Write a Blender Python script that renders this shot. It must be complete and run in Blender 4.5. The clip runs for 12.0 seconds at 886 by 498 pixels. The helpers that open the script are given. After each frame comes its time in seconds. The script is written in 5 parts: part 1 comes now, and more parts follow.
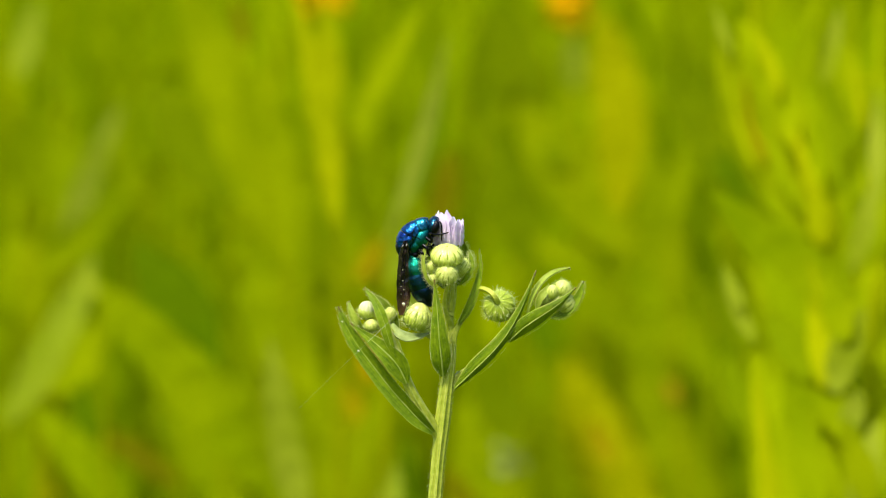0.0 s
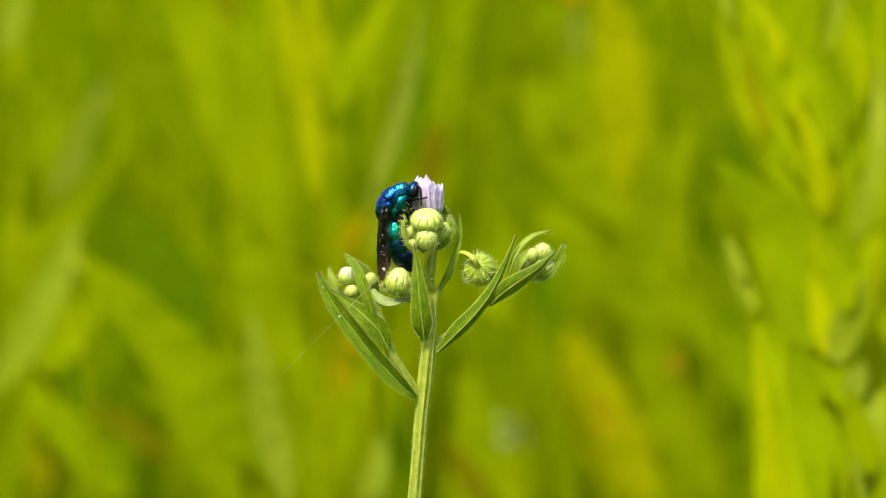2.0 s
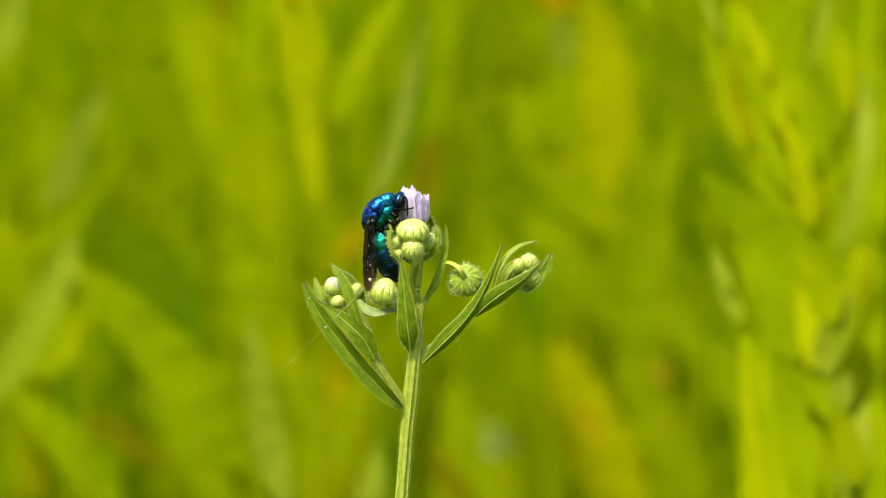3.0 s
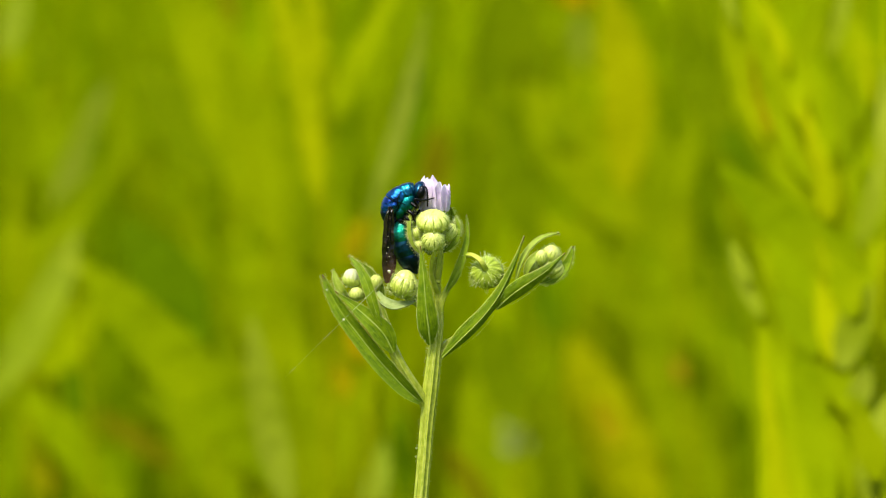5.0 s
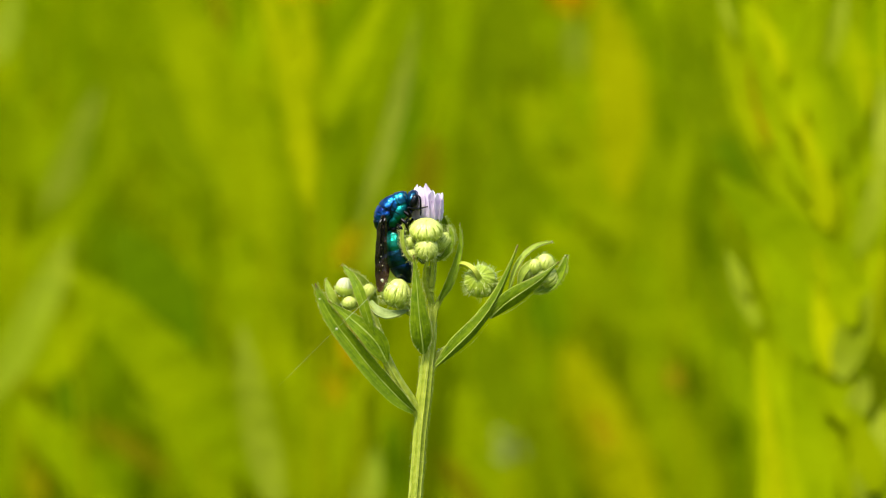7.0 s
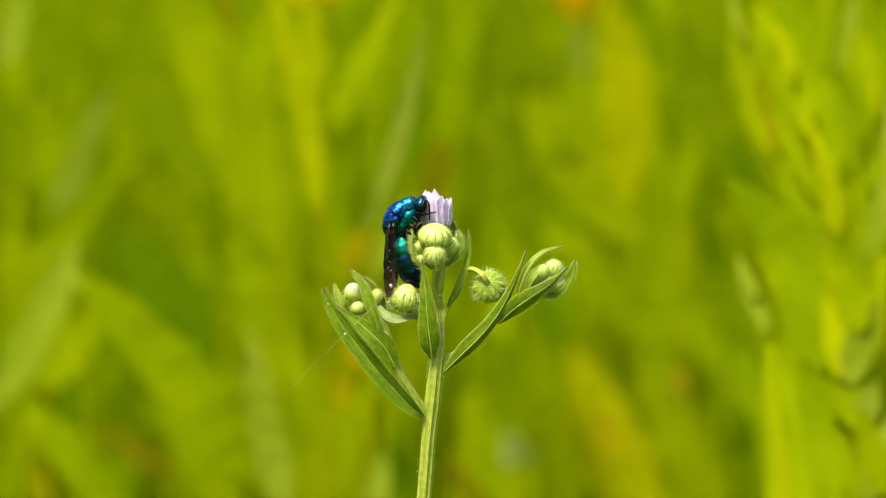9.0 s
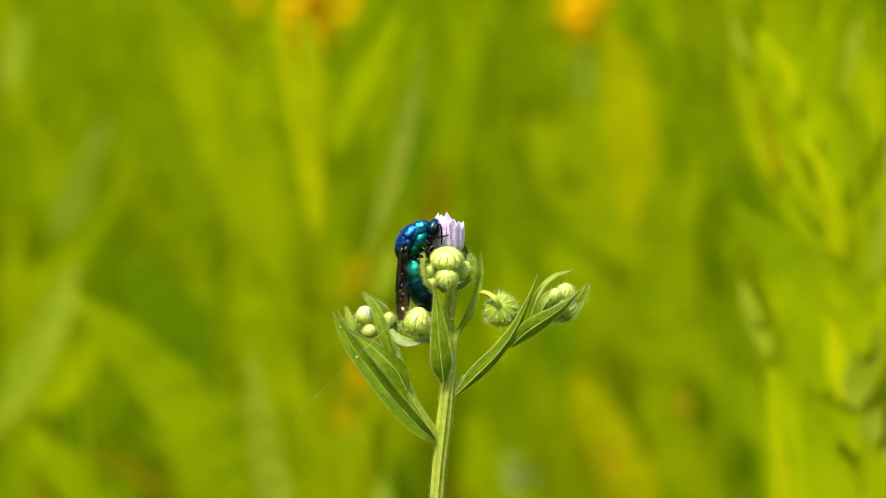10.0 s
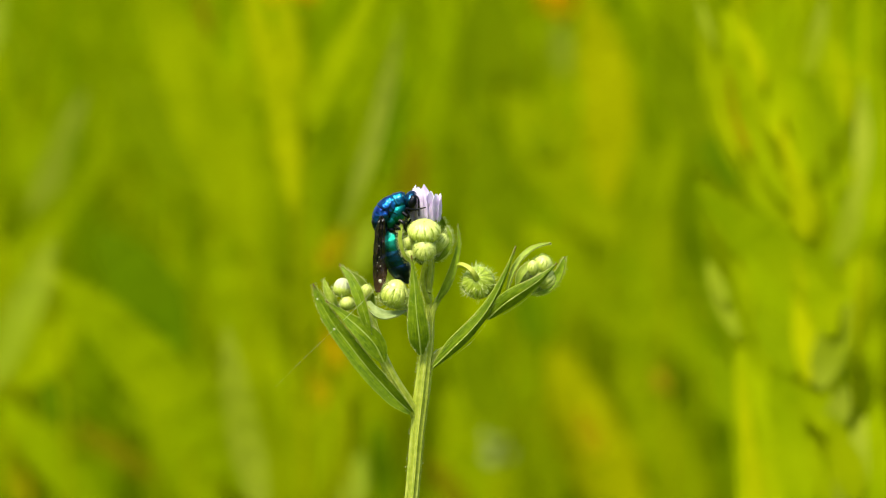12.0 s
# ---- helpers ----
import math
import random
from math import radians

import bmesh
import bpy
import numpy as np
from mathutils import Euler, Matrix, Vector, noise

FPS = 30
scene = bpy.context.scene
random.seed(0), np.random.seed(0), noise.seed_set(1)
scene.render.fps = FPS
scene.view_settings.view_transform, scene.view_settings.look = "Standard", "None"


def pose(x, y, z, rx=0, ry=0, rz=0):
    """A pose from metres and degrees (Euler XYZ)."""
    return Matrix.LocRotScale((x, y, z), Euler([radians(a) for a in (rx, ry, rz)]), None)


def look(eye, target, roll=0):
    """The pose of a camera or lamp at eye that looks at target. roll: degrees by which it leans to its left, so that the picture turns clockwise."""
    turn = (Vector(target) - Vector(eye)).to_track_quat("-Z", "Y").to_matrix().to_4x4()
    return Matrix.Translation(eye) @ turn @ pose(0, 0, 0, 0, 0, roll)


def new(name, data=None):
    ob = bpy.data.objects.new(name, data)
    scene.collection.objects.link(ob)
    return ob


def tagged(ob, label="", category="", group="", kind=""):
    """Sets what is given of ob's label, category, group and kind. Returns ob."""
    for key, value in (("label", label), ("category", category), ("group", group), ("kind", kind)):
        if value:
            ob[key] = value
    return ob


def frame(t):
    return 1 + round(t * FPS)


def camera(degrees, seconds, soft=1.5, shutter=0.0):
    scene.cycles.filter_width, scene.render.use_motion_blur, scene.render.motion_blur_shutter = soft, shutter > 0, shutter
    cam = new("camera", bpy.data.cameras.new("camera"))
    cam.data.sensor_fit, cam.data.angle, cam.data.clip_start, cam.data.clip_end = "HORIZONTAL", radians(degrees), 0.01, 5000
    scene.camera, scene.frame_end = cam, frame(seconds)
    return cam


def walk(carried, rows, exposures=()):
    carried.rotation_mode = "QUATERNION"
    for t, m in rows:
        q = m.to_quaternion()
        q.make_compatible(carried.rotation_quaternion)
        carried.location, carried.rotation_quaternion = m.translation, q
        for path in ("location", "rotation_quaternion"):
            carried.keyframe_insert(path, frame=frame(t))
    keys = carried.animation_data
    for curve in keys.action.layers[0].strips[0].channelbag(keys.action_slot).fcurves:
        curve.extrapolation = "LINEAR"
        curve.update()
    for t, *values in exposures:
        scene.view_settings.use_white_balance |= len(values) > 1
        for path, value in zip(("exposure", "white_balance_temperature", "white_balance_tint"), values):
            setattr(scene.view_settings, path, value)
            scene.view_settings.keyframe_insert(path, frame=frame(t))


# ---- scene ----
# ---- camera ----
cam = camera(12.0, 12.0, soft=1.05)
cam.data.dof.use_dof = True
cam.data.dof.focus_distance = 0.444
cam.data.dof.aperture_fstop = 38.0
walk(cam, [
    (0.0, pose(0.0, -0.4483, 0.35922, 85.0000, 0, 0.0000)),
    (0.5, pose(0.0, -0.4483, 0.35914, 85.0336, 0, 0.0384)),
    (1.0, pose(0.0, -0.4483, 0.35909, 84.8051, 0, 0.0154)),
    (1.5, pose(0.0, -0.4483, 0.35853, 84.6406, 0, 0.0461)),
    (2.0, pose(0.0, -0.4483, 0.35798, 84.6758, 0, 0.0307)),
    (2.5, pose(0.0, -0.4483, 0.35766, 84.8101, 0, -0.0999)),
    (3.0, pose(0.0, -0.4483, 0.35810, 84.8022, 0, -0.1536)),
    (3.5, pose(0.0, -0.4483, 0.35798, 84.7985, 0, 0.0461)),
    (5.5, pose(0.0, -0.4374, 0.35629, 84.7790, 0, 0.0691)),
    (6.0, pose(0.0, -0.4374, 0.35631, 84.8704, 0, 0.0691)),
    (6.5, pose(0.0, -0.4374, 0.35642, 84.8743, 0, -0.0077)),
    (8.5, pose(0.0, -0.4374, 0.35693, 84.8558, 0, 0.0461)),
    (9.0, pose(0.0, -0.4374, 0.35680, 84.9145, 0, 0.0768)),
    (9.5, pose(0.0, -0.4374, 0.35620, 85.1202, 0, 0.0999)),
    (10.0, pose(0.0, -0.4374, 0.35675, 85.2390, 0, 0.1229)),
    (10.5, pose(0.0, -0.4374, 0.35657, 85.3374, 0, 0.1152)),
    (11.0, pose(0.0, -0.4374, 0.35589, 85.2544, 0, 0.1690)),
    (11.5, pose(0.0, -0.4374, 0.35612, 85.0000, 0, -0.1229)),
    (12.0, pose(0.0, -0.4374, 0.35633, 84.9160, 0, -0.1843)),
])

# ---- light ----
world = bpy.data.worlds.new("sky")
scene.world = world
world.use_nodes = True
wn = world.node_tree.nodes
sky = wn.new("ShaderNodeTexSky")
sky.sky_type = "NISHITA"
sky.sun_disc = False
sky.sun_elevation = radians(61)
sky.sun_rotation = radians(215)
sky.air_density, sky.dust_density = 1.0, 3.0
world.node_tree.links.new(sky.outputs[0], wn["Background"].inputs[0])
wn["Background"].inputs[1].default_value = 0.145

sun = new("sun", bpy.data.lights.new("sun", "SUN"))
sun.data.energy = 3.9
sun.data.angle = radians(7)
sun.data.color = (1.0, 0.94, 0.80)
sun.matrix_world = look((-0.62, -0.75, 1.72), (0, 0, 0))
scene.view_settings.exposure = 0.647


# ---- materials ----
def nodes_of(name):
    m = bpy.data.materials.new(name)
    m.use_nodes = True
    return m, m.node_tree.nodes, m.node_tree.links


def mottled(ns, ls, a, b, scale, detail=4.0, coords="Object", low=0.35, high=0.65):
    """A colour between a and b by noise."""
    tc = ns.new("ShaderNodeTexCoord")
    no = ns.new("ShaderNodeTexNoise")
    no.inputs["Scale"].default_value = scale
    no.inputs["Detail"].default_value = detail
    ls.new(tc.outputs[coords], no.inputs["Vector"])
    ra = ns.new("ShaderNodeValToRGB")
    ra.color_ramp.elements[0].position, ra.color_ramp.elements[1].position = low, high
    ra.color_ramp.elements[0].color, ra.color_ramp.elements[1].color = (*a, 1), (*b, 1)
    ls.new(no.outputs["Fac"], ra.inputs["Fac"])
    return ra.outputs["Color"], no, tc


def plant_mat(name, a, b, scale, through_share=0.35, rough=0.5, bump=0.25, gloss=0.35, vary=0.0, island=False, glow=1.25):
    """Leaf tissue: two greens in noise, a share of light let through, fine relief."""
    m, ns, ls = nodes_of(name)
    pr = ns["Principled BSDF"]
    out = ns["Material Output"]
    col, no, tc = mottled(ns, ls, a, b, scale)
    if vary > 0:
        if island:
            gi = ns.new("ShaderNodeNewGeometry")
            rnd = gi.outputs["Random Per Island"]
        else:
            gi = ns.new("ShaderNodeObjectInfo")
            rnd = gi.outputs["Random"]
        hs = ns.new("ShaderNodeHueSaturation")
        mp = ns.new("ShaderNodeMapRange")
        mp.inputs[3].default_value, mp.inputs[4].default_value = 1 - vary, 1 + vary
        ls.new(rnd, mp.inputs[0])
        ls.new(mp.outputs[0], hs.inputs["Value"])
        mh = ns.new("ShaderNodeMapRange")
        mh.inputs[3].default_value, mh.inputs[4].default_value = 0.5 - vary * 0.045, 0.5 + vary * 0.03
        fr = ns.new("ShaderNodeMath")
        fr.operation = "FRACT"
        mu = ns.new("ShaderNodeMath")
        mu.operation = "MULTIPLY"
        mu.inputs[1].default_value = 7.31
        ls.new(rnd, mu.inputs[0])
        ls.new(mu.outputs[0], fr.inputs[0])
        ls.new(fr.outputs[0], mh.inputs[0])
        ls.new(mh.outputs[0], hs.inputs["Hue"])
        ls.new(col, hs.inputs["Color"])
        col = hs.outputs["Color"]
    ls.new(col, pr.inputs["Base Color"])
    pr.inputs["Roughness"].default_value = rough
    pr.inputs["Specular IOR Level"].default_value = gloss
    fine = ns.new("ShaderNodeTexNoise")
    fine.inputs["Scale"].default_value = scale * 5
    fine.inputs["Detail"].default_value = 3
    ls.new(tc.outputs["Object"], fine.inputs["Vector"])
    bp = ns.new("ShaderNodeBump")
    bp.inputs["Strength"].default_value = bump
    bp.inputs["Distance"].default_value = 0.6 / scale
    ls.new(fine.outputs["Fac"], bp.inputs["Height"])
    ls.new(bp.outputs["Normal"], pr.inputs["Normal"])
    tr = ns.new("ShaderNodeBsdfTranslucent")
    hs2 = ns.new("ShaderNodeHueSaturation")
    hs2.inputs["Hue"].default_value = 0.485
    hs2.inputs["Saturation"].default_value = 1.1
    hs2.inputs["Value"].default_value = glow
    ls.new(col, hs2.inputs["Color"])
    ls.new(hs2.outputs["Color"], tr.inputs["Color"])
    mx = ns.new("ShaderNodeMixShader")
    mx.inputs[0].default_value = through_share
    ls.new(pr.outputs[0], mx.inputs[1])
    ls.new(tr.outputs[0], mx.inputs[2])
    ls.new(mx.outputs[0], out.inputs["Surface"])
    return m


def leaf_mat(name, dark, mid, pale, rough=0.42):
    """A downy leaf: fine lengthwise streaks, blotches, side veins, a thin pale rib and rim, a soft sheen of down."""
    m, ns, ls = nodes_of(name)
    pr, out = ns["Principled BSDF"], ns["Material Output"]
    tc = ns.new("ShaderNodeTexCoord")
    oi = ns.new("ShaderNodeObjectInfo")

    def streaks(sx, sy, detail):
        mp = ns.new("ShaderNodeMapping")
        mp.inputs["Scale"].default_value = (sx, sy, 1.0)
        ls.new(tc.outputs["UV"], mp.inputs["Vector"])
        ls.new(oi.outputs["Random"], mp.inputs["Location"])
        no = ns.new("ShaderNodeTexNoise")
        no.inputs["Scale"].default_value = 1.0
        no.inputs["Detail"].default_value = detail
        ls.new(mp.outputs[0], no.inputs["Vector"])
        return no.outputs["Fac"]

    def two(op, a, b):
        n = ns.new("ShaderNodeMath")
        n.operation = op
        for k, v in enumerate((a, b)):
            if isinstance(v, float):
                n.inputs[k].default_value = v
            else:
                ls.new(v, n.inputs[k])
        return n.outputs[0]
    fine = streaks(16.0, 5.0, 3)
    blotch = streaks(2.2, 7.0, 4)
    grain = ns.new("ShaderNodeTexNoise")
    grain.inputs["Scale"].default_value = 2600.0
    grain.inputs["Detail"].default_value = 2.0
    ls.new(tc.outputs["Object"], grain.inputs["Vector"])
    tissue = two("ADD", two("MULTIPLY", fine, 0.38), two("MULTIPLY", blotch, 0.37))
    both = two("ADD", tissue, two("MULTIPLY", grain.outputs["Fac"], 0.25))
    ra = ns.new("ShaderNodeValToRGB")
    ra.color_ramp.elements[0].position, ra.color_ramp.elements[1].position = 0.40, 0.60
    ra.color_ramp.elements[0].color, ra.color_ramp.elements[1].color = (*dark, 1), (*mid, 1)
    ls.new(both, ra.inputs["Fac"])
    sx = ns.new("ShaderNodeSeparateXYZ")
    ls.new(tc.outputs["UV"], sx.inputs[0])
    off = two("ABSOLUTE", two("SUBTRACT", sx.outputs[0], 0.5), 0.0)
    rim = ns.new("ShaderNodeValToRGB")
    rim.color_ramp.elements[0].position, rim.color_ramp.elements[0].color = 0.0, (0.45, 0.45, 0.45, 1)
    rim.color_ramp.elements[1].position, rim.color_ramp.elements[1].color = 0.04, (0, 0, 0, 1)
    for at, v in ((0.20, 0.0), (0.23, 0.10), (0.26, 0.0), (0.42, 0.0), (0.5, 0.4)):
        e = rim.color_ramp.elements.new(at)
        e.color = (v, v, v, 1)
    ls.new(off, rim.inputs["Fac"])
    mx = ns.new("ShaderNodeMix")
    mx.data_type = "RGBA"
    ls.new(rim.outputs["Color"], mx.inputs[0])
    ls.new(ra.outputs["Color"], mx.inputs[6])
    mx.inputs[7].default_value = (*pale, 1)
    # withered brown tip
    tip = ns.new("ShaderNodeMapRange")
    tip.inputs[1].default_value, tip.inputs[2].default_value = 0.94, 0.99
    ls.new(sx.outputs[1], tip.inputs[0])
    mt = ns.new("ShaderNodeMix")
    mt.data_type = "RGBA"
    ls.new(tip.outputs[0], mt.inputs[0])
    ls.new(mx.outputs[2], mt.inputs[6])
    mt.inputs[7].default_value = (0.22, 0.13, 0.04, 1)
    ls.new(mt.outputs[2], pr.inputs["Base Color"])
    pr.inputs["Roughness"].default_value = rough
    pr.inputs["Specular IOR Level"].default_value = 0.3
    pr.inputs["Sheen Weight"].default_value = 0.1
    pr.inputs["Sheen Roughness"].default_value = 0.4
    # side veins slanting to the tip
    slant = two("SUBTRACT", sx.outputs[1], two("MULTIPLY", off, 0.35))
    wave = two("SINE", two("MULTIPLY", slant, 75.0), 0.0)
    bp = ns.new("ShaderNodeBump")
    bp.inputs["Strength"].default_value = 0.8
    bp.inputs["Distance"].default_value = 0.00022
    ls.new(two("ADD", two("MULTIPLY", wave, 0.025), both), bp.inputs["Height"])
    ls.new(bp.outputs["Normal"], pr.inputs["Normal"])
    tr = ns.new("ShaderNodeBsdfTranslucent")
    ls.new(mt.outputs[2], tr.inputs["Color"])
    ms = ns.new("ShaderNodeMixShader")
    ms.inputs[0].default_value = 0.42
    ls.new(pr.outputs[0], ms.inputs[1])
    ls.new(tr.outputs[0], ms.inputs[2])
    ls.new(ms.outputs[0], out.inputs["Surface"])
    return m


def bract_material():
    """A bud's bract: green foot, pale yellow-green tip, fine lengthwise streaks, a soft gloss."""
    m, ns, ls = nodes_of("bract_green")
    pr, out = ns["Principled BSDF"], ns["Material Output"]
    tc = ns.new("ShaderNodeTexCoord")
    mp = ns.new("ShaderNodeMapping")
    mp.inputs["Scale"].default_value = (9.0, 16.0, 2.5)
    ls.new(tc.outputs["Object"], mp.inputs["Vector"])
    oi = ns.new("ShaderNodeObjectInfo")
    ls.new(oi.outputs["Random"], mp.inputs["Location"])
    no = ns.new("ShaderNodeTexNoise")
    no.inputs["Scale"].default_value = 1.0
    no.inputs["Detail"].default_value = 4.0
    ls.new(mp.outputs[0], no.inputs["Vector"])
    sx = ns.new("ShaderNodeSeparateXYZ")
    ls.new(tc.outputs["Object"], sx.inputs[0])
    # foot-to-tip ramp: partly bract colour, partly the bud's lower shading painted in
    up = ns.new("ShaderNodeMapRange")
    up.inputs[1].default_value, up.inputs[2].default_value = -0.9, 0.75
    up.inputs[3].default_value, up.inputs[4].default_value = -0.12, 0.30
    ls.new(sx.outputs[2], up.inputs[0])
    ad = ns.new("ShaderNodeMath")
    ad.operation = "ADD"
    ls.new(no.outputs["Fac"], ad.inputs[0])
    ls.new(up.outputs[0], ad.inputs[1])
    ra = ns.new("ShaderNodeValToRGB")
    ra.color_ramp.elements[0].position, ra.color_ramp.elements[0].color = 0.34, (0.32, 0.43, 0.025, 1)
    ra.color_ramp.elements[1].position, ra.color_ramp.elements[1].color = 0.82, (0.80, 0.86, 0.24, 1)
    mid = ra.color_ramp.elements.new(0.55)
    mid.color = (0.54, 0.66, 0.06, 1)
    ls.new(ad.outputs[0], ra.inputs["Fac"])
    ls.new(ra.outputs["Color"], pr.inputs["Base Color"])
    pr.inputs["Roughness"].default_value = 0.34
    pr.inputs["Specular IOR Level"].default_value = 0.7
    bp = ns.new("ShaderNodeBump")
    bp.inputs["Strength"].default_value = 0.5
    bp.inputs["Distance"].default_value = 0.00006
    ls.new(no.outputs["Fac"], bp.inputs["Height"])
    ls.new(bp.outputs["Normal"], pr.inputs["Normal"])
    tr = ns.new("ShaderNodeBsdfTranslucent")
    ls.new(ra.outputs["Color"], tr.inputs["Color"])
    ms = ns.new("ShaderNodeMixShader")
    ms.inputs[0].default_value = 0.3
    ls.new(pr.outputs[0], ms.inputs[1])
    ls.new(tr.outputs[0], ms.inputs[2])
    ls.new(ms.outputs[0], out.inputs["Surface"])
    return m


def metal_shell(name, a, b, rough=0.28, dots=9000, tint=0.5):
    """Metallic insect cuticle with dense pits."""
    m, ns, ls = nodes_of(name)
    pr = ns["Principled BSDF"]
    col, no, tc = mottled(ns, ls, a, b, 700, 3, low=0.38, high=0.64)
    ls.new(col, pr.inputs["Base Color"])
    pr.inputs["Metallic"].default_value = 1.0
    pr.inputs["Roughness"].default_value = rough
    pr.inputs["Coat Weight"].default_value = tint * 0.5
    pr.inputs["Coat Roughness"].default_value = 0.2
    vo = ns.new("ShaderNodeTexVoronoi")
    vo.inputs["Scale"].default_value = dots
    ls.new(tc.outputs["Object"], vo.inputs["Vector"])
    bp = ns.new("ShaderNodeBump")
    bp.inputs["Strength"].default_value = 0.42
    bp.inputs["Distance"].default_value = 0.00006
    ls.new(vo.outputs["Distance"], bp.inputs["Height"])
    ls.new(bp.outputs["Normal"], pr.inputs["Normal"])
    return m


STEM = plant_mat("stem_green", (0.38, 0.47, 0.022), (0.56, 0.62, 0.07), 1500, 0.25, 0.42, bump=0.4, gloss=0.5)
LEAF = leaf_mat("leaf_green", (0.13, 0.24, 0.002), (0.31, 0.44, 0.006), (0.52, 0.62, 0.075))
LEAF_PALE = leaf_mat("pale_leaf_green", (0.29, 0.41, 0.018), (0.49, 0.60, 0.06), (0.66, 0.73, 0.20))
LEAF_GREY = leaf_mat("downy_leaf_green", (0.28, 0.38, 0.09), (0.46, 0.56, 0.19), (0.66, 0.72, 0.34), 0.5)
RIDGE = plant_mat("ridge_green", (0.36, 0.46, 0.035), (0.56, 0.62, 0.11), 1600, 0.2, 0.42, gloss=0.5)
MARGIN = plant_mat("leaf_margin", (0.30, 0.27, 0.06), (0.50, 0.57, 0.14), 1800, 0.3, 0.5)
RIB = plant_mat("rib_green", (0.34, 0.45, 0.05), (0.48, 0.57, 0.12), 900, 0.2, 0.45)
BUD = plant_mat("bud_green", (0.27, 0.39, 0.018), (0.40, 0.52, 0.045), 900, 0.25, 0.5, bump=0.3)
BRACT = bract_material()
CREAM = plant_mat("cream_bud_tip", (0.62, 0.67, 0.32), (0.82, 0.84, 0.56), 700, 0.3, 0.4, bump=0.1, gloss=0.5)
HAIR = plant_mat("white_hair", (0.66, 0.74, 0.32), (0.82, 0.86, 0.52), 500, 0.5, 0.4, bump=0)
PETAL = plant_mat("lavender_petal", (0.87, 0.76, 0.92), (0.96, 0.92, 0.98), 1100, 0.55, 0.5, gloss=0.3, glow=1.0, bump=0.1)
DISC = plant_mat("yellow_disc", (0.60, 0.42, 0.03), (0.72, 0.58, 0.08), 1500, 0.1, 0.6)
WING_GLINT = plant_mat("pale_wing_glint", (0.34, 0.33, 0.36), (0.50, 0.48, 0.52), 900, 0.3, 0.25, bump=0, gloss=0.8)
SILK = plant_mat("silk_white", (0.66, 0.68, 0.44), (0.80, 0.82, 0.62), 800, 0.3, 0.3, bump=0)

BLUE = metal_shell("metallic_blue", (0.002, 0.014, 0.12), (0.006, 0.10, 0.40), 0.30)
TEAL = metal_shell("metallic_teal", (0.001, 0.025, 0.07), (0.004, 0.15, 0.23), 0.30)
BLUE_TEAL = metal_shell("metallic_blue_teal", (0.001, 0.02, 0.11), (0.004, 0.11, 0.30), 0.30)
GREEN = metal_shell("metallic_green", (0.001, 0.03, 0.045), (0.004, 0.16, 0.15), 0.34, tint=0.2)
ABDOMEN_GREEN = metal_shell("shining_green", (0.001, 0.045, 0.045), (0.004, 0.22, 0.13), 0.26, 14000)
ABDOMEN_BLUE = metal_shell("shining_blue", (0.001, 0.02, 0.045), (0.003, 0.06, 0.085), 0.26, 14000)
NAVY = metal_shell("metallic_navy", (0.002, 0.010, 0.05), (0.004, 0.04, 0.13), 0.30)
BLACK = metal_shell("black_cuticle", (0.004, 0.004, 0.006), (0.008, 0.009, 0.014), 0.4)
HEAD = metal_shell("metallic_dark_teal", (0.001, 0.008, 0.03), (0.003, 0.07, 0.14), 0.30)
EYE = metal_shell("dark_eye", (0.005, 0.006, 0.008), (0.010, 0.011, 0.014), 0.28, 16000)


def wing_material():
    m, ns, ls = nodes_of("smoky_wing")
    pr = ns["Principled BSDF"]
    # grey-brown patches of the film, made paler to stand for its glints
    col, no, tc = mottled(ns, ls, (0.003, 0.003, 0.004), (0.14, 0.085, 0.075), 1400, low=0.47, high=0.76)
    # the smoky film turns rust-brown towards the tip
    sx = ns.new("ShaderNodeSeparateXYZ")
    ls.new(tc.outputs["UV"], sx.inputs[0])
    end = ns.new("ShaderNodeMapRange")
    end.inputs[1].default_value, end.inputs[2].default_value, end.inputs[4].default_value = 0.62, 0.95, 0.75
    ls.new(sx.outputs[1], end.inputs[0])
    mx = ns.new("ShaderNodeMix")
    mx.data_type = "RGBA"
    ls.new(end.outputs[0], mx.inputs[0])
    ls.new(col, mx.inputs[6])
    mx.inputs[7].default_value = (0.11, 0.045, 0.022, 1)
    ls.new(mx.outputs[2], pr.inputs["Base Color"])
    pr.inputs["Roughness"].default_value = 0.2
    pr.inputs["Alpha"].default_value = 0.9
    bp = ns.new("ShaderNodeBump")
    bp.inputs["Strength"].default_value = 0.6
    bp.inputs["Distance"].default_value = 0.0003
    ls.new(no.outputs["Fac"], bp.inputs["Height"])
    ls.new(bp.outputs["Normal"], pr.inputs["Normal"])
    return m


WING = wing_material()

SHOOT = plant_mat("shoot_leaf_green", (0.205, 0.29, 0.0006), (0.285, 0.365, 0.001), 60, 0.6, 0.9, gloss=0.0, vary=0.10)
SHOOT_TIP = plant_mat("young_leaf_green", (0.255, 0.335, 0.0006), (0.335, 0.41, 0.001), 60, 0.55, 0.9, gloss=0.0)
# bright yellow leaves, and highlights along the stems put into the colour
SHOOT_BRIGHT = plant_mat("yellow_leaf_and_highlight", (0.33, 0.385, 0.0008), (0.41, 0.45, 0.0012), 50, 0.55, 0.9, gloss=0.0)
SHOOT_STEM = plant_mat("shoot_stem_green", (0.34, 0.40, 0.001), (0.42, 0.46, 0.002), 60, 0.5, 0.9, gloss=0.0)
BLADE = plant_mat("grass_green", (0.205, 0.295, 0.0006), (0.285, 0.37, 0.001), 40, 0.55, 0.9, gloss=0.0, vary=0.10)
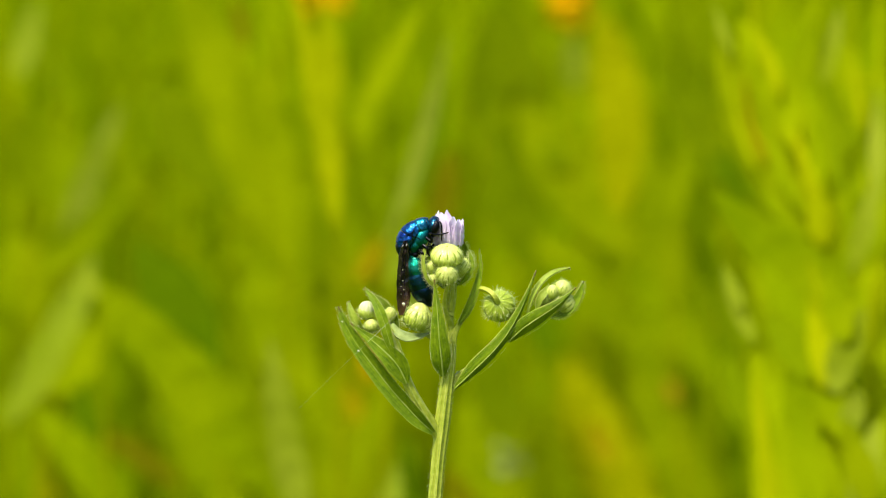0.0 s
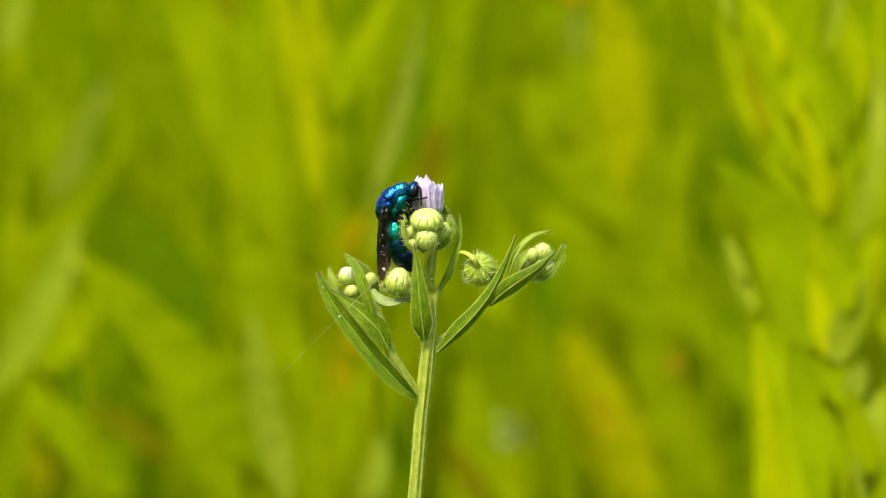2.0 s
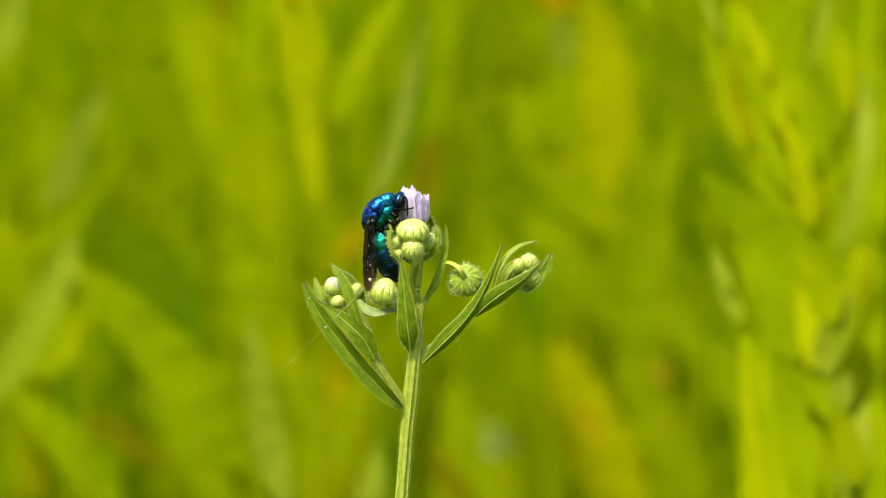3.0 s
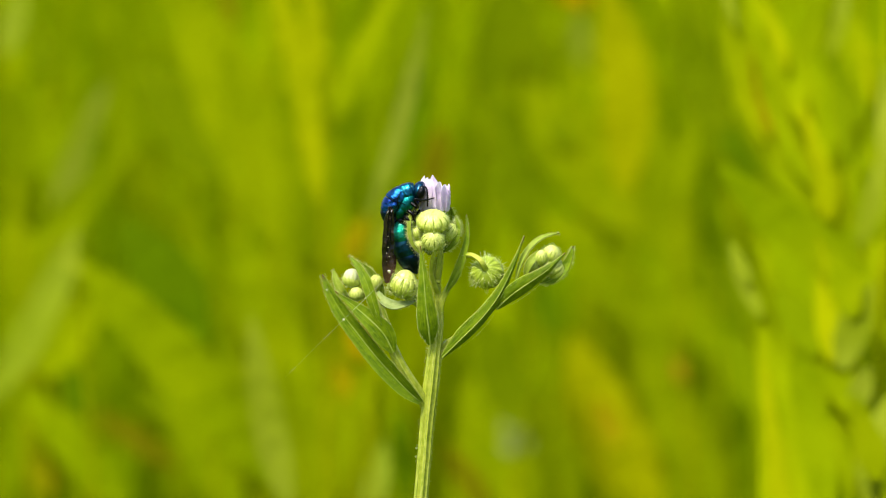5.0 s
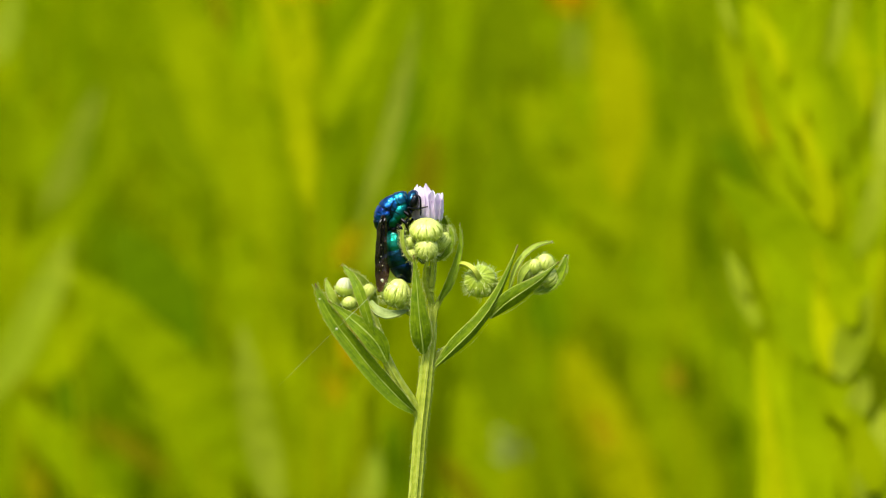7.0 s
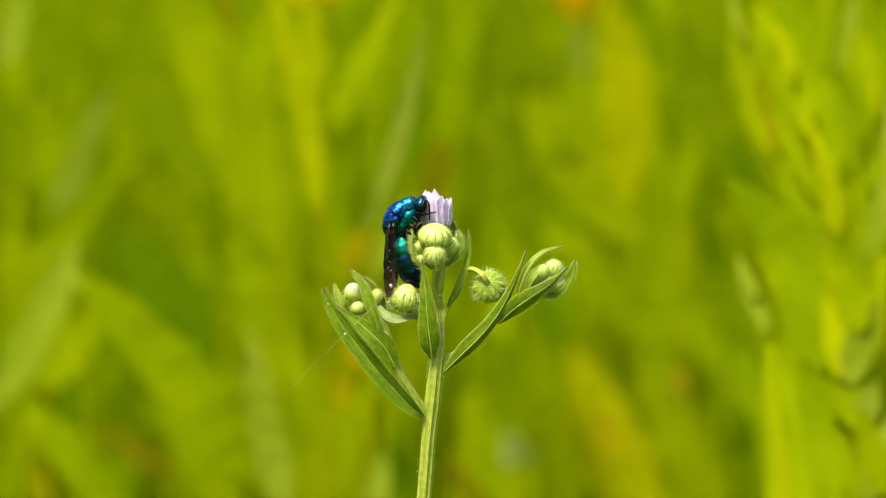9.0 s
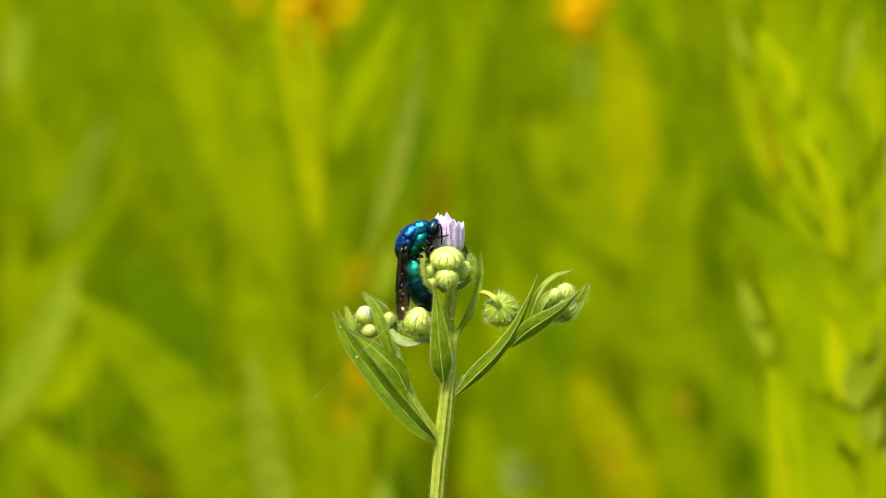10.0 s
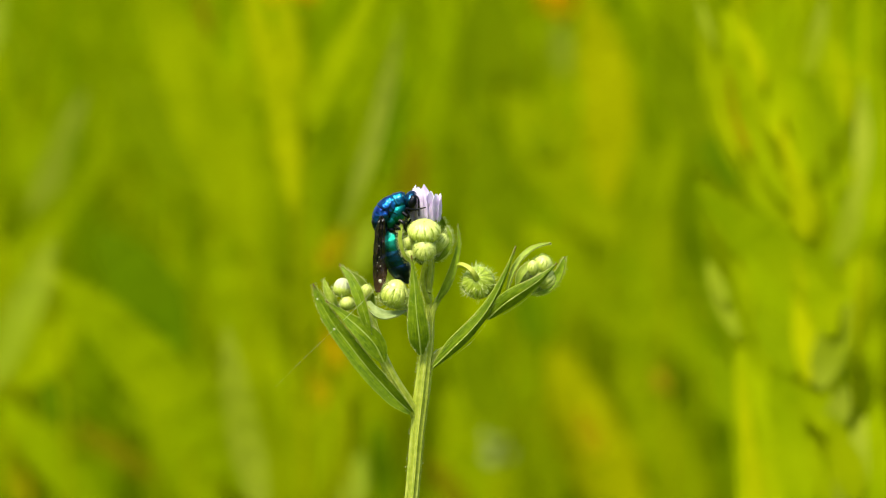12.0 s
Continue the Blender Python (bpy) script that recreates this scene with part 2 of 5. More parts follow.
BLADE_FRESH = plant_mat("fresh_grass_green", (0.235, 0.325, 0.0006), (0.315, 0.40, 0.001), 40, 0.58, 0.9, gloss=0.0, vary=0.06)
RUSSET = plant_mat("russet_brown_leaf", (0.25, 0.15, 0.004), (0.31, 0.20, 0.006), 60, 0.4, 0.9, gloss=0.0)
BLADE_GREY = plant_mat("grey_grass_green", (0.265, 0.35, 0.010), (0.34, 0.42, 0.028), 40, 0.55, 0.9, gloss=0.0)
BLADE_DULL = plant_mat("dull_grass_green", (0.205, 0.275, 0.010), (0.265, 0.325, 0.026), 40, 0.55, 0.9, gloss=0.0)
# deeper green; its darkness mostly stands for half-shade between the blades
BLADE_MID = plant_mat("deep_and_half_shade_green", (0.15, 0.22, 0.0006), (0.20, 0.275, 0.001), 40, 0.5, 0.9, gloss=0.0)
BLADE_YELLOW = plant_mat("yellow_grass", (0.345, 0.375, 0.0006), (0.42, 0.445, 0.001), 40, 0.55, 0.9, gloss=0.0)
SHOOT_PALE = plant_mat("pale_shoot_green", (0.25, 0.32, 0.008), (0.325, 0.39, 0.024), 50, 0.55, 0.9, gloss=0.0)
# shade inside the grass put into the colour, besides a few dark leaves
BLADE_DARK_SHADE = plant_mat("dark_and_shade_green", (0.08, 0.15, 0.0006), (0.12, 0.20, 0.001), 40, 0.4, 0.9, gloss=0.0)
BLADE_RED = plant_mat("russet_leaf", (0.25, 0.205, 0.001), (0.31, 0.265, 0.002), 60, 0.4, 0.9, gloss=0.0)
LEAF_ORANGE = plant_mat("withered_orange_leaf", (0.37, 0.25, 0.001), (0.46, 0.31, 0.002), 60, 0.4, 0.9, gloss=0.0)
BLADE_BROWN = plant_mat("brown_grass", (0.15, 0.15, 0.001), (0.21, 0.20, 0.002), 40, 0.45, 0.9, gloss=0.0)
FIELD = plant_mat("meadow_green", (0.22, 0.33, 0.0006), (0.325, 0.415, 0.001), 6, 0.6, 0.9, gloss=0.0, vary=0.18, island=True)
GOLD = plant_mat("golden_flower", (0.74, 0.47, 0.002), (0.86, 0.60, 0.004), 80, 0.4, 0.8, gloss=0.0)
WHITE = plant_mat("white_far_petal", (0.27, 0.35, 0.07), (0.34, 0.42, 0.11), 80, 0.3, 0.8, gloss=0.0)


def ground_material():
    m, ns, ls = nodes_of("mossy_soil")
    pr = ns["Principled BSDF"]
    col, no, tc = mottled(ns, ls, (0.035, 0.045, 0.002), (0.09, 0.12, 0.003), 7, 8)
    ls.new(col, pr.inputs["Base Color"])
    pr.inputs["Roughness"].default_value = 0.95
    pr.inputs["Specular IOR Level"].default_value = 0.1
    bp = ns.new("ShaderNodeBump")
    bp.inputs["Strength"].default_value = 0.8
    bp.inputs["Distance"].default_value = 0.03
    ls.new(no.outputs["Fac"], bp.inputs["Height"])
    ls.new(bp.outputs["Normal"], pr.inputs["Normal"])
    return m


SOIL = ground_material()


# ---- mesh helpers ----
def V(x, y, z):
    """A point in millimetres above the foot of the plant, in metres."""
    return Vector((x, y, z)) * 0.001


def curve_through(pts, n):
    """n + 1 points on a smooth line through pts, with tangents weighted by the lengths of the steps."""
    p = [Vector(q) for q in pts]
    k = len(p) - 1
    gap = [max((p[i + 1] - p[i]).length, 1e-9) for i in range(k)]
    slope = []
    for i in range(k + 1):
        if i == 0:
            slope.append((p[1] - p[0]) / gap[0])
        elif i == k:
            slope.append((p[k] - p[k - 1]) / gap[-1])
        else:
            u, v = (p[i] - p[i - 1]) / gap[i - 1], (p[i + 1] - p[i]) / gap[i]
            slope.append((u * gap[i] + v * gap[i - 1]) / (gap[i] + gap[i - 1]))
    out = []
    for i in range(n + 1):
        u = i / n * k
        j = min(int(u), k - 1)
        f = u - j
        f2, f3 = f * f, f ** 3
        out.append(p[j] * (2 * f3 - 3 * f2 + 1) + slope[j] * gap[j] * (f3 - 2 * f2 + f) + p[j + 1] * (3 * f2 - 2 * f3) + slope[j + 1] * gap[j] * (f3 - f2))
    return out


def spread(vals, n):
    """n + 1 values along the list vals, linear."""
    k = len(vals) - 1
    out = []
    for i in range(n + 1):
        u = i / n * k
        j = min(int(u), k - 1)
        out.append(vals[j] + (vals[j + 1] - vals[j]) * (u - j))
    return out


def tube(bm, pts, radii, n=16, seg=10, ribs=0.0, flat=1.0, rough=0.0):
    """A round, tapered tube along pts; radii in metres; ribs: depth of lengthwise ridges, as a share."""
    line, rad = curve_through(pts, n), spread(radii, n)
    side = None
    rings = []
    for i, c in enumerate(line):
        t = (line[min(i + 1, n)] - line[max(i - 1, 0)]).normalized()
        if side is None:
            side = t.cross(Vector((0, 1, 0)))
            if side.length < 0.1:
                side = t.cross(Vector((1, 0, 0)))
        side = (side - t * side.dot(t)).normalized()
        other = t.cross(side)
        ring = []
        for k in range(seg):
            a = 2 * math.pi * k / seg
            r = rad[i] * (1 + (ribs if k % 2 else -ribs))
            if rough:
                r *= 1 + rough * noise.noise((c + side * (math.cos(a) * r) + other * (math.sin(a) * r)) * 3200)
            ring.append(bm.verts.new(c + side * (math.cos(a) * r) + other * (math.sin(a) * r * flat)))
        rings.append(ring)
    for a, b in zip(rings, rings[1:]):
        for k in range(seg):
            bm.faces.new((a[k], a[(k + 1) % seg], b[(k + 1) % seg], b[k]))
    bm.faces.new(list(reversed(rings[0])))
    bm.faces.new(rings[-1])
    return line


LOW_LANCE = (0.22, 0.62, 0.92, 1.0, 0.96, 0.84, 0.71, 0.55, 0.36, 0.16, 0.04)
LANCE = (0.30, 0.62, 0.86, 0.98, 1.0, 0.93, 0.78, 0.58, 0.34, 0.06)
LONG_LANCE = (0.30, 0.70, 0.92, 1.0, 1.0, 0.98, 0.92, 0.82, 0.66, 0.40, 0.04)
BLADE_SHAPE = (0.25, 0.6, 0.85, 1.0, 1.0, 0.96, 0.86, 0.68, 0.42, 0.05)


def leaf(bm, pts, width, normal=(0, -1, 0.4), fold=0.25, thick=0.00016, n=18, shape=LANCE, wave=0.0, twist=0.0):
    """A leaf blade along pts: pointed, folded along its rib, with thickness. Returns its line and side vectors."""
    line, w = curve_through(pts, n), spread(shape, n)
    nrm = Vector(normal).normalized()
    grid, sides = [], []
    for i, c in enumerate(line):
        t = (line[min(i + 1, n)] - line[max(i - 1, 0)]).normalized()
        s = t.cross(nrm)
        s.normalize()
        u = s.cross(t).normalized()
        if twist:
            rot = Matrix.Rotation(twist * i / n, 3, t)
            s, u = rot @ s, rot @ u
        sides.append((s, u))
        half = width / 2 * w[i] * (1 + 0.09 * noise.noise(c * 800))
        top, low = [], []
        for q in (-1, -0.55, 0, 0.55, 1):
            lift = abs(q) * fold * half + (math.sin(i * 1.9 + q * 2) * wave * half if q else 0)
            pos = c + s * (q * half) + u * lift
            top.append(bm.verts.new(pos + u * thick / 2))
            low.append(bm.verts.new(pos - u * thick / 2))
        grid.append((top, low))
    uv = bm.loops.layers.uv.verify()
    where = {}
    for i, (top, low) in enumerate(grid):
        for k in range(5):
            where[top[k]] = where[low[k]] = (k / 4, i / n)
    before = set(bm.faces)
    for (ta, la), (tb, lb) in zip(grid, grid[1:]):
        for k in range(4):
            bm.faces.new((ta[k], ta[k + 1], tb[k + 1], tb[k]))
            bm.faces.new((la[k + 1], la[k], lb[k], lb[k + 1]))
        bm.faces.new((ta[0], tb[0], lb[0], la[0]))
        bm.faces.new((ta[4], la[4], lb[4], tb[4]))
    for t, l in (grid[0], grid[-1]):
        bm.faces.new(t + list(reversed(l)))
    for f in bm.faces:
        if f not in before:
            for lp in f.loops:
                lp[uv].uv = where[lp.vert]
    return line, sides, [width / 2 * x for x in w]


def hair(bm, root, tip, r):
    """One fine tapered hair, three-sided."""
    d = (tip - root).normalized()
    s = d.cross(Vector((0.3, 0.8, 0.5))).normalized()
    o = d.cross(s)
    a = [bm.verts.new(root + (s * math.cos(q) + o * math.sin(q)) * r) for q in (0, 2.1, 4.2)]
    b = bm.verts.new(tip)
    for k in range(3):
        bm.faces.new((a[k], a[(k + 1) % 3], b))


def ball(bm, centre, radii, tilt=0.0, seg=20, rings=12, squash=None):
    """An ellipsoid: radii along its own x, y, z; tilt turns it about y, in degrees."""
    rot = Matrix.Rotation(radians(tilt), 3, "Y")
    top = None
    grid = []
    for i in range(rings + 1):
        th = math.pi * i / rings
        row = []
        for k in range(seg):
            ph = 2 * math.pi * k / seg
            p = Vector((math.sin(th) * math.cos(ph), math.sin(th) * math.sin(ph), math.cos(th)))
            if squash:
                p = squash(p)
            p = Vector((p.x * radii[0], p.y * radii[1], p.z * radii[2]))
            row.append(centre + rot @ p)
        if i in (0, rings):
            grid.append([bm.verts.new(row[0])])
        else:
            grid.append([bm.verts.new(q) for q in row])
    for a, b in zip(grid, grid[1:]):
        for k in range(seg):
            k2 = (k + 1) % seg
            if len(a) == 1:
                bm.faces.new((a[0], b[k], b[k2]))
            elif len(b) == 1:
                bm.faces.new((a[k], b[0], a[k2]))
            else:
                bm.faces.new((a[k], b[k], b[k2], a[k2]))


def mesh_from(name, bm, material, smooth=True):
    bmesh.ops.recalc_face_normals(bm, faces=bm.faces)
    me = bpy.data.meshes.new(name)
    bm.to_mesh(me)
    bm.free()
    me.materials.append(material)
    if smooth:
        me.polygons.foreach_set("use_smooth", [True] * len(me.polygons))
        me.set_sharp_from_angle(angle=radians(50))
    return me


def part(name, bm, material, parent, label=""):
    """Links a bmesh as one mesh object under a thing or a part."""
    ob = new(name, mesh_from(name, bm, material))
    ob.parent = parent
    if label:
        tagged(ob, label)
    return ob


def leaf_part(name, parent, pts, width, material=LEAF, rib=True, label="", hairy=0, down=1.0, **more):
    """A leaf with its raised rib and marginal hairs."""
    bm = bmesh.new()
    line, sides, half = leaf(bm, pts, width, **more)
    ob = part(name, bm, material, parent, label)
    n = len(line) - 1
    if rib:
        bm = bmesh.new()
        tube(bm, [c + s[1] * 0.00005 for c, s in list(zip(line, sides))[: n - 1: 2]], [width * 0.045, width * 0.035, width * 0.015], 12, 6)
        part("midrib", bm, RIB, ob)
    if hairy:
        for q in (-1, 1):
            bm = bmesh.new()
            tube(bm, [c + s[0] * (q * h * 0.98) + s[1] * (h * more.get("fold", 0.25)) for c, s, h in zip(line, sides, half)][::2], [0.00002, 0.000035, 0.000035, 0.000015], 18, 5)
            part("margin", bm, MARGIN, ob)
        bm = bmesh.new()
        for _ in range(hairy * 4):
            i = random.randint(1, n - 1)
            q = random.choice((-1, 1))
            s, u = sides[i]
            c = line[i] + s * (q * half[i]) + (line[i + 1] - line[i]) * random.random() + u * half[i] * 0.2
            d = s * q + u * random.uniform(-0.5, 0.5) + (line[i + 1] - line[i]).normalized() * random.uniform(-0.2, 0.8)
            hair(bm, c, c + d.normalized() * random.uniform(0.00006, 0.00024) * down, 0.000007)
        for _ in range(hairy):
            i = random.randint(1, n - 1)
            q = random.uniform(-0.9, 0.9)
            s, u = sides[i]
            c = line[i].lerp(line[i + 1], random.random()) + s * (q * half[i]) + u * (abs(q) * half[i] * more.get("fold", 0.25) + 0.00006)
            d = u + s * random.uniform(-0.8, 0.8) + (line[i + 1] - line[i]).normalized() * random.uniform(0.2, 1.2)
            hair(bm, c, c + d.normalized() * random.uniform(0.00006, 0.0002), 0.000006)
        tagged(part("hairs", bm, HAIR, ob), kind="stuff")
    return ob


# ---- ground ----
def build_ground():
    xs = sorted(set([-400, -120, -40, -12] + [i * 0.5 for i in range(-12, 13)] + [12, 40, 120, 400]))
    bm = bmesh.new()
    grid = []
    for y in xs:
        row = []
        for x in xs:
            far = max(abs(x), abs(y))
            z = 0.0 if far > 7 else 0.02 * noise.noise((x * 0.9, y * 0.9, 3.1)) * min(1.0, far / 1.5)
            row.append(bm.verts.new((x, y + 2.0, z)))
        grid.append(row)
    for a, b in zip(grid, grid[1:]):
        for k in range(len(xs) - 1):
            bm.faces.new((a[k], a[k + 1], b[k + 1], b[k]))
    ob = new("ground", mesh_from("ground", bm, SOIL))
    tagged(ob, "mossy brown-green soil under a dense meadow", "ground", kind="structure")


build_ground()


# ---- fleabane plant ----
plant = tagged(new("fleabane_plant"), "hairy green fleabane stalk with closed buds and one lavender flower", "wildflower")


def ridges(line, rad, parent, count):
    """Fine lengthwise ridges on a stem."""
    for k in range(count):
        a = 2 * math.pi * k / count + 0.2
        bm = bmesh.new()
        pts = [c + Vector((math.cos(a), math.sin(a), 0)) * (r * 0.9 + 0.00004 * noise.noise(c * 900 + Vector((k * 3.7, 0, 0)))) for c, r in zip(line, rad)]
        tube(bm, pts[::3], [0.00010, 0.00011, 0.00008], len(pts), 6, 0.0, 1.0, 0.22)
        part("ridge", bm, RIDGE, parent)


def build_stems():
    bm = bmesh.new()
    line = tube(bm, [V(0, 0, -2), V(1.5, 0.3, 120), V(-2.56, 0.00, 276.70), V(-0.91, 0.00, 293.16), V(-0.48, 0.00, 298.17), V(-0.06, 0.00, 301.83), V(0.30, 0.00, 304.88), V(0.60, 0.00, 307.01), V(0.85, 0.60, 310.29), V(0.73, 0.90, 312.69), V(0.48, 0.80, 315.44)],
                [0.0016, 0.0011, 0.00076, 0.00068, 0.00070, 0.00078, 0.00070, 0.00060, 0.00036, 0.0003, 0.0003], 60, 18, 0.11)
    st = part("stem", bm, STEM, plant, "ridged pale green hairy stem")
    ridges(line[8:50], spread([0.00098, 0.00085, 0.00072, 0.00067, 0.00069, 0.00077, 0.00070, 0.00061, 0.00042], 41), st, 7)
    bm = bmesh.new()
    for _ in range(1500):
        i = random.randint(14, 54)
        a = random.uniform(0, 6.28)
        d = Vector((math.cos(a), math.sin(a), random.uniform(-0.4, 0.7)))
        r = 0.00085 if i < 42 else 0.0005
        c = line[i].lerp(line[i + 1], random.random()) + Vector((math.cos(a), math.sin(a), 0)) * r
        hair(bm, c, c + d * random.uniform(0.00006, 0.00028), 0.000007)
    tagged(part("hairs", bm, HAIR, st), kind="stuff")
    # side branches
    for pts, rad in (
        ([V(-0.18, 0.30, 299.23), V(-1.27, -0.30, 301.26), V(-2.90, -1.00, 303.90), V(-3.98, -1.40, 306.14), V(-4.82, -1.20, 308.66), V(-5.43, -0.80, 311.05), V(-6.28, -0.40, 311.91), V(-7.62, 0.20, 311.24)], [0.00062, 0.0006, 0.00058, 0.00056, 0.0004, 0.0003, 0.00026]),
        ([V(0.79, 0.40, 304.83), V(1.33, 0.40, 305.93), V(3.69, 0.50, 307.38), V(6.59, 0.40, 310.43), V(8.82, 0.20, 312.40), V(10.76, 0.30, 313.85), V(11.61, 0.60, 314.67)], [0.0005, 0.00052, 0.0004, 0.00038, 0.0003, 0.00028]),
        ([V(0.91, 0.40, 308.79), V(1.21, 0.50, 310.91), V(1.88, 0.60, 312.23), V(3.05, 0.90, 314.65), V(3.41, 0.40, 315.41), V(3.94, -0.20, 315.75), V(4.64, -0.90, 315.69), V(5.28, -1.50, 315.27), V(5.80, -1.00, 314.33)], [0.0004, 0.00034, 0.0003, 0.00026, 0.00025, 0.00027, 0.00031, 0.00036]),
        ([V(0.85, 0.80, 307.83), V(0.36, 1.40, 309.59), V(-1.33, 1.50, 310.43), V(-2.54, 1.20, 311.20)], [0.0004, 0.00034, 0.0003]),
        ([V(0.79, 0.60, 311.81), V(0.12, -0.40, 314.04), V(0.36, -1.20, 315.81), V(0.66, -1.40, 316.56)], [0.0003, 0.00022, 0.00022]),
        ([V(0.79, 0.60, 312.72), V(1.15, 1.60, 315.05), V(0.97, 1.90, 318.07), V(0.73, 1.60, 320.16)], [0.0003, 0.00026, 0.0003]),
        ([V(0.79, 0.60, 313.33), V(0.97, 0.20, 315.80), V(0.54, 0.00, 318.24), V(0.36, -0.20, 318.99)], [0.0003, 0.00022, 0.00022]),
    ):
        bm = bmesh.new()
        ln = tube(bm, pts, rad, 24, 8, 0.06)
        br = part("branch", bm, STEM, plant)
        if rad[0] > 0.00045:
            ridges(ln, spread(rad, 24), br, 7)
        bm = bmesh.new()
        for _ in range(60):
            i = random.randint(1, 22)
            a = random.uniform(0, 6.28)
            d = Vector((math.cos(a), math.sin(a), random.uniform(-0.5, 0.6)))
            c = ln[i] + Vector((math.cos(a), math.sin(a), 0)) * 0.0004
            hair(bm, c, c + d * random.uniform(0.00006, 0.00028), 0.000007)
        tagged(part("hairs", bm, HAIR, br), kind="stuff")


build_stems()


def build_leaves():
    # upright leaf before the stem
    leaf_part("leaf", plant, [V(-0.04, -1.00, 306.47), V(-0.20, -1.70, 308.15), V(-0.46, -2.10, 310.67), V(-0.66, -2.00, 313.55), V(-0.98, -1.60, 316.88)], 0.0022, LEAF, fold=-0.25, shape=LOW_LANCE, hairy=110, normal=(0.1, -1, 0.3))
    # narrow leaf behind the nodding bud's stalk
    leaf_part("leaf", plant, [V(1.69, 0.20, 311.85), V(2.60, -0.20, 313.41), V(3.50, -0.10, 315.71), V(3.98, 0.20, 318.10), V(3.87, 0.50, 320.01)], 0.0009, LEAF, fold=0.4, shape=LOW_LANCE, hairy=34, normal=(-0.2, -1, 0.1))
    # long leaf of the outer branch
    leaf_part("leaf", plant, [V(1.20, -0.50, 305.08), V(3.16, -1.00, 307.03), V(5.02, -1.30, 308.88), V(6.85, -1.30, 311.12), V(8.55, -1.10, 314.33), V(9.89, -0.80, 317.75)], 0.00174, LEAF, fold=-0.5, shape=LOW_LANCE, hairy=90, normal=(0.35, -1, -0.25))
    leaf_part("leaf", plant, [V(6.89, -0.50, 310.10), V(8.52, -1.20, 311.65), V(10.60, -1.60, 313.12), V(12.38, -1.40, 314.34), V(14.13, -0.80, 315.94)], 0.00185, LEAF, fold=-0.4, shape=LOW_LANCE, hairy=70, normal=(0.25, -1, -0.2))
    leaf_part("leaf", plant, [V(11.52, 0.20, 312.56), V(12.82, 0.40, 313.06), V(14.01, 0.50, 314.10), V(14.67, 0.50, 315.28), V(15.03, 0.40, 316.53)], 0.0011, LEAF, fold=0.4, hairy=70, down=1.8, normal=(-0.4, -1, 0.1))
    leaf_part("leaf", plant, [V(8.97, -0.60, 312.96), V(9.40, -0.60, 314.61), V(10.12, -0.40, 316.06), V(11.20, 0.10, 317.13), V(12.33, 0.50, 317.67), V(13.58, 0.90, 317.86)], 0.00062, LEAF_PALE, fold=0.2, hairy=50, down=1.4, normal=(-0.5, -1, 0.8))
    leaf_part("leaf", plant, [V(9.91, -0.90, 313.45), V(10.34, -0.90, 314.87), V(11.29, -0.50, 315.76), V(12.49, 0.20, 316.22)], 0.0008, LEAF_PALE, fold=0.3, hairy=26, normal=(0.3, -1, 0.5))
    # leaves of the low branch
    leaf_part("leaf", plant, [V(-1.11, -0.70, 300.39), V(-2.45, -1.10, 301.65), V(-4.13, -1.40, 303.48), V(-5.93, -1.70, 305.61), V(-7.61, -1.70, 307.81), V(-9.28, -1.60, 310.06), V(-10.49, -1.40, 312.18), V(-11.24, -1.20, 314.00)], 0.00195, LEAF, fold=0.5, hairy=170, normal=(0.1, -1, -0.3), shape=LONG_LANCE)
    leaf_part("leaf", plant, [V(-3.92, -2.00, 305.80), V(-4.83, -2.40, 307.68), V(-6.22, -2.70, 309.27), V(-7.79, -2.50, 310.62), V(-9.88, -2.20, 312.26)], 0.00235, LEAF, fold=0.3, shape=LOW_LANCE, hairy=70, normal=(0.15, -1, 0.0))
    leaf_part("leaf", plant, [V(-5.23, -2.60, 308.71), V(-5.84, -2.90, 310.81), V(-6.52, -2.80, 313.05), V(-7.33, -2.20, 314.70), V(-8.45, -1.40, 315.94)], 0.00115, LEAF, fold=0.35, hairy=60, down=1.2, normal=(-0.2, -1, 0.2))
    leaf_part("leaf", plant, [V(-4.21, -1.20, 307.25), V(-4.83, -1.30, 309.16), V(-5.29, -1.10, 310.62), V(-5.75, -0.70, 311.94)], 0.0009, LEAF_PALE, fold=0.3, hairy=30, down=1.2, normal=(-0.2, -1, 0.3))
    leaf_part("leaf", plant, [V(-5.26, 0.20, 309.59), V(-5.14, 0.90, 311.30), V(-5.48, 1.20, 312.58), V(-6.40, 0.90, 314.04), V(-7.80, 0.60, 315.27)], 0.0014, LEAF_PALE, fold=0.3, hairy=50, down=1.5, normal=(-0.6, -1, 0.4))
    leaf_part("leaf", plant, [V(-8.54, 0.00, 311.13), V(-9.34, -0.70, 312.10), V(-9.86, -0.60, 313.16), V(-10.15, 0.00, 314.40)], 0.0009, LEAF_PALE, fold=0.4, hairy=34, down=1.4, normal=(0.3, -1, 0.3))
    # downy cupped leaf under the round bud
    leaf_part("leaf", plant, [V(-5.47, -0.20, 311.95), V(-4.99, -0.90, 311.13), V(-3.99, -1.20, 310.62), V(-2.70, -1.00, 310.70), V(-1.59, 0.20, 310.92)], 0.0011, LEAF_GREY, fold=0.3, hairy=40, normal=(0.2, -1, 0.7))
    # thin leaf behind the wasp's tail
    leaf_part("leaf", plant, [V(-1.46, 2.40, 310.70), V(-2.80, 3.20, 312.45), V(-3.77, 3.20, 314.41), V(-4.06, 3.00, 314.89)], 0.0014, LEAF_PALE, fold=0.3, hairy=16)


build_leaves()


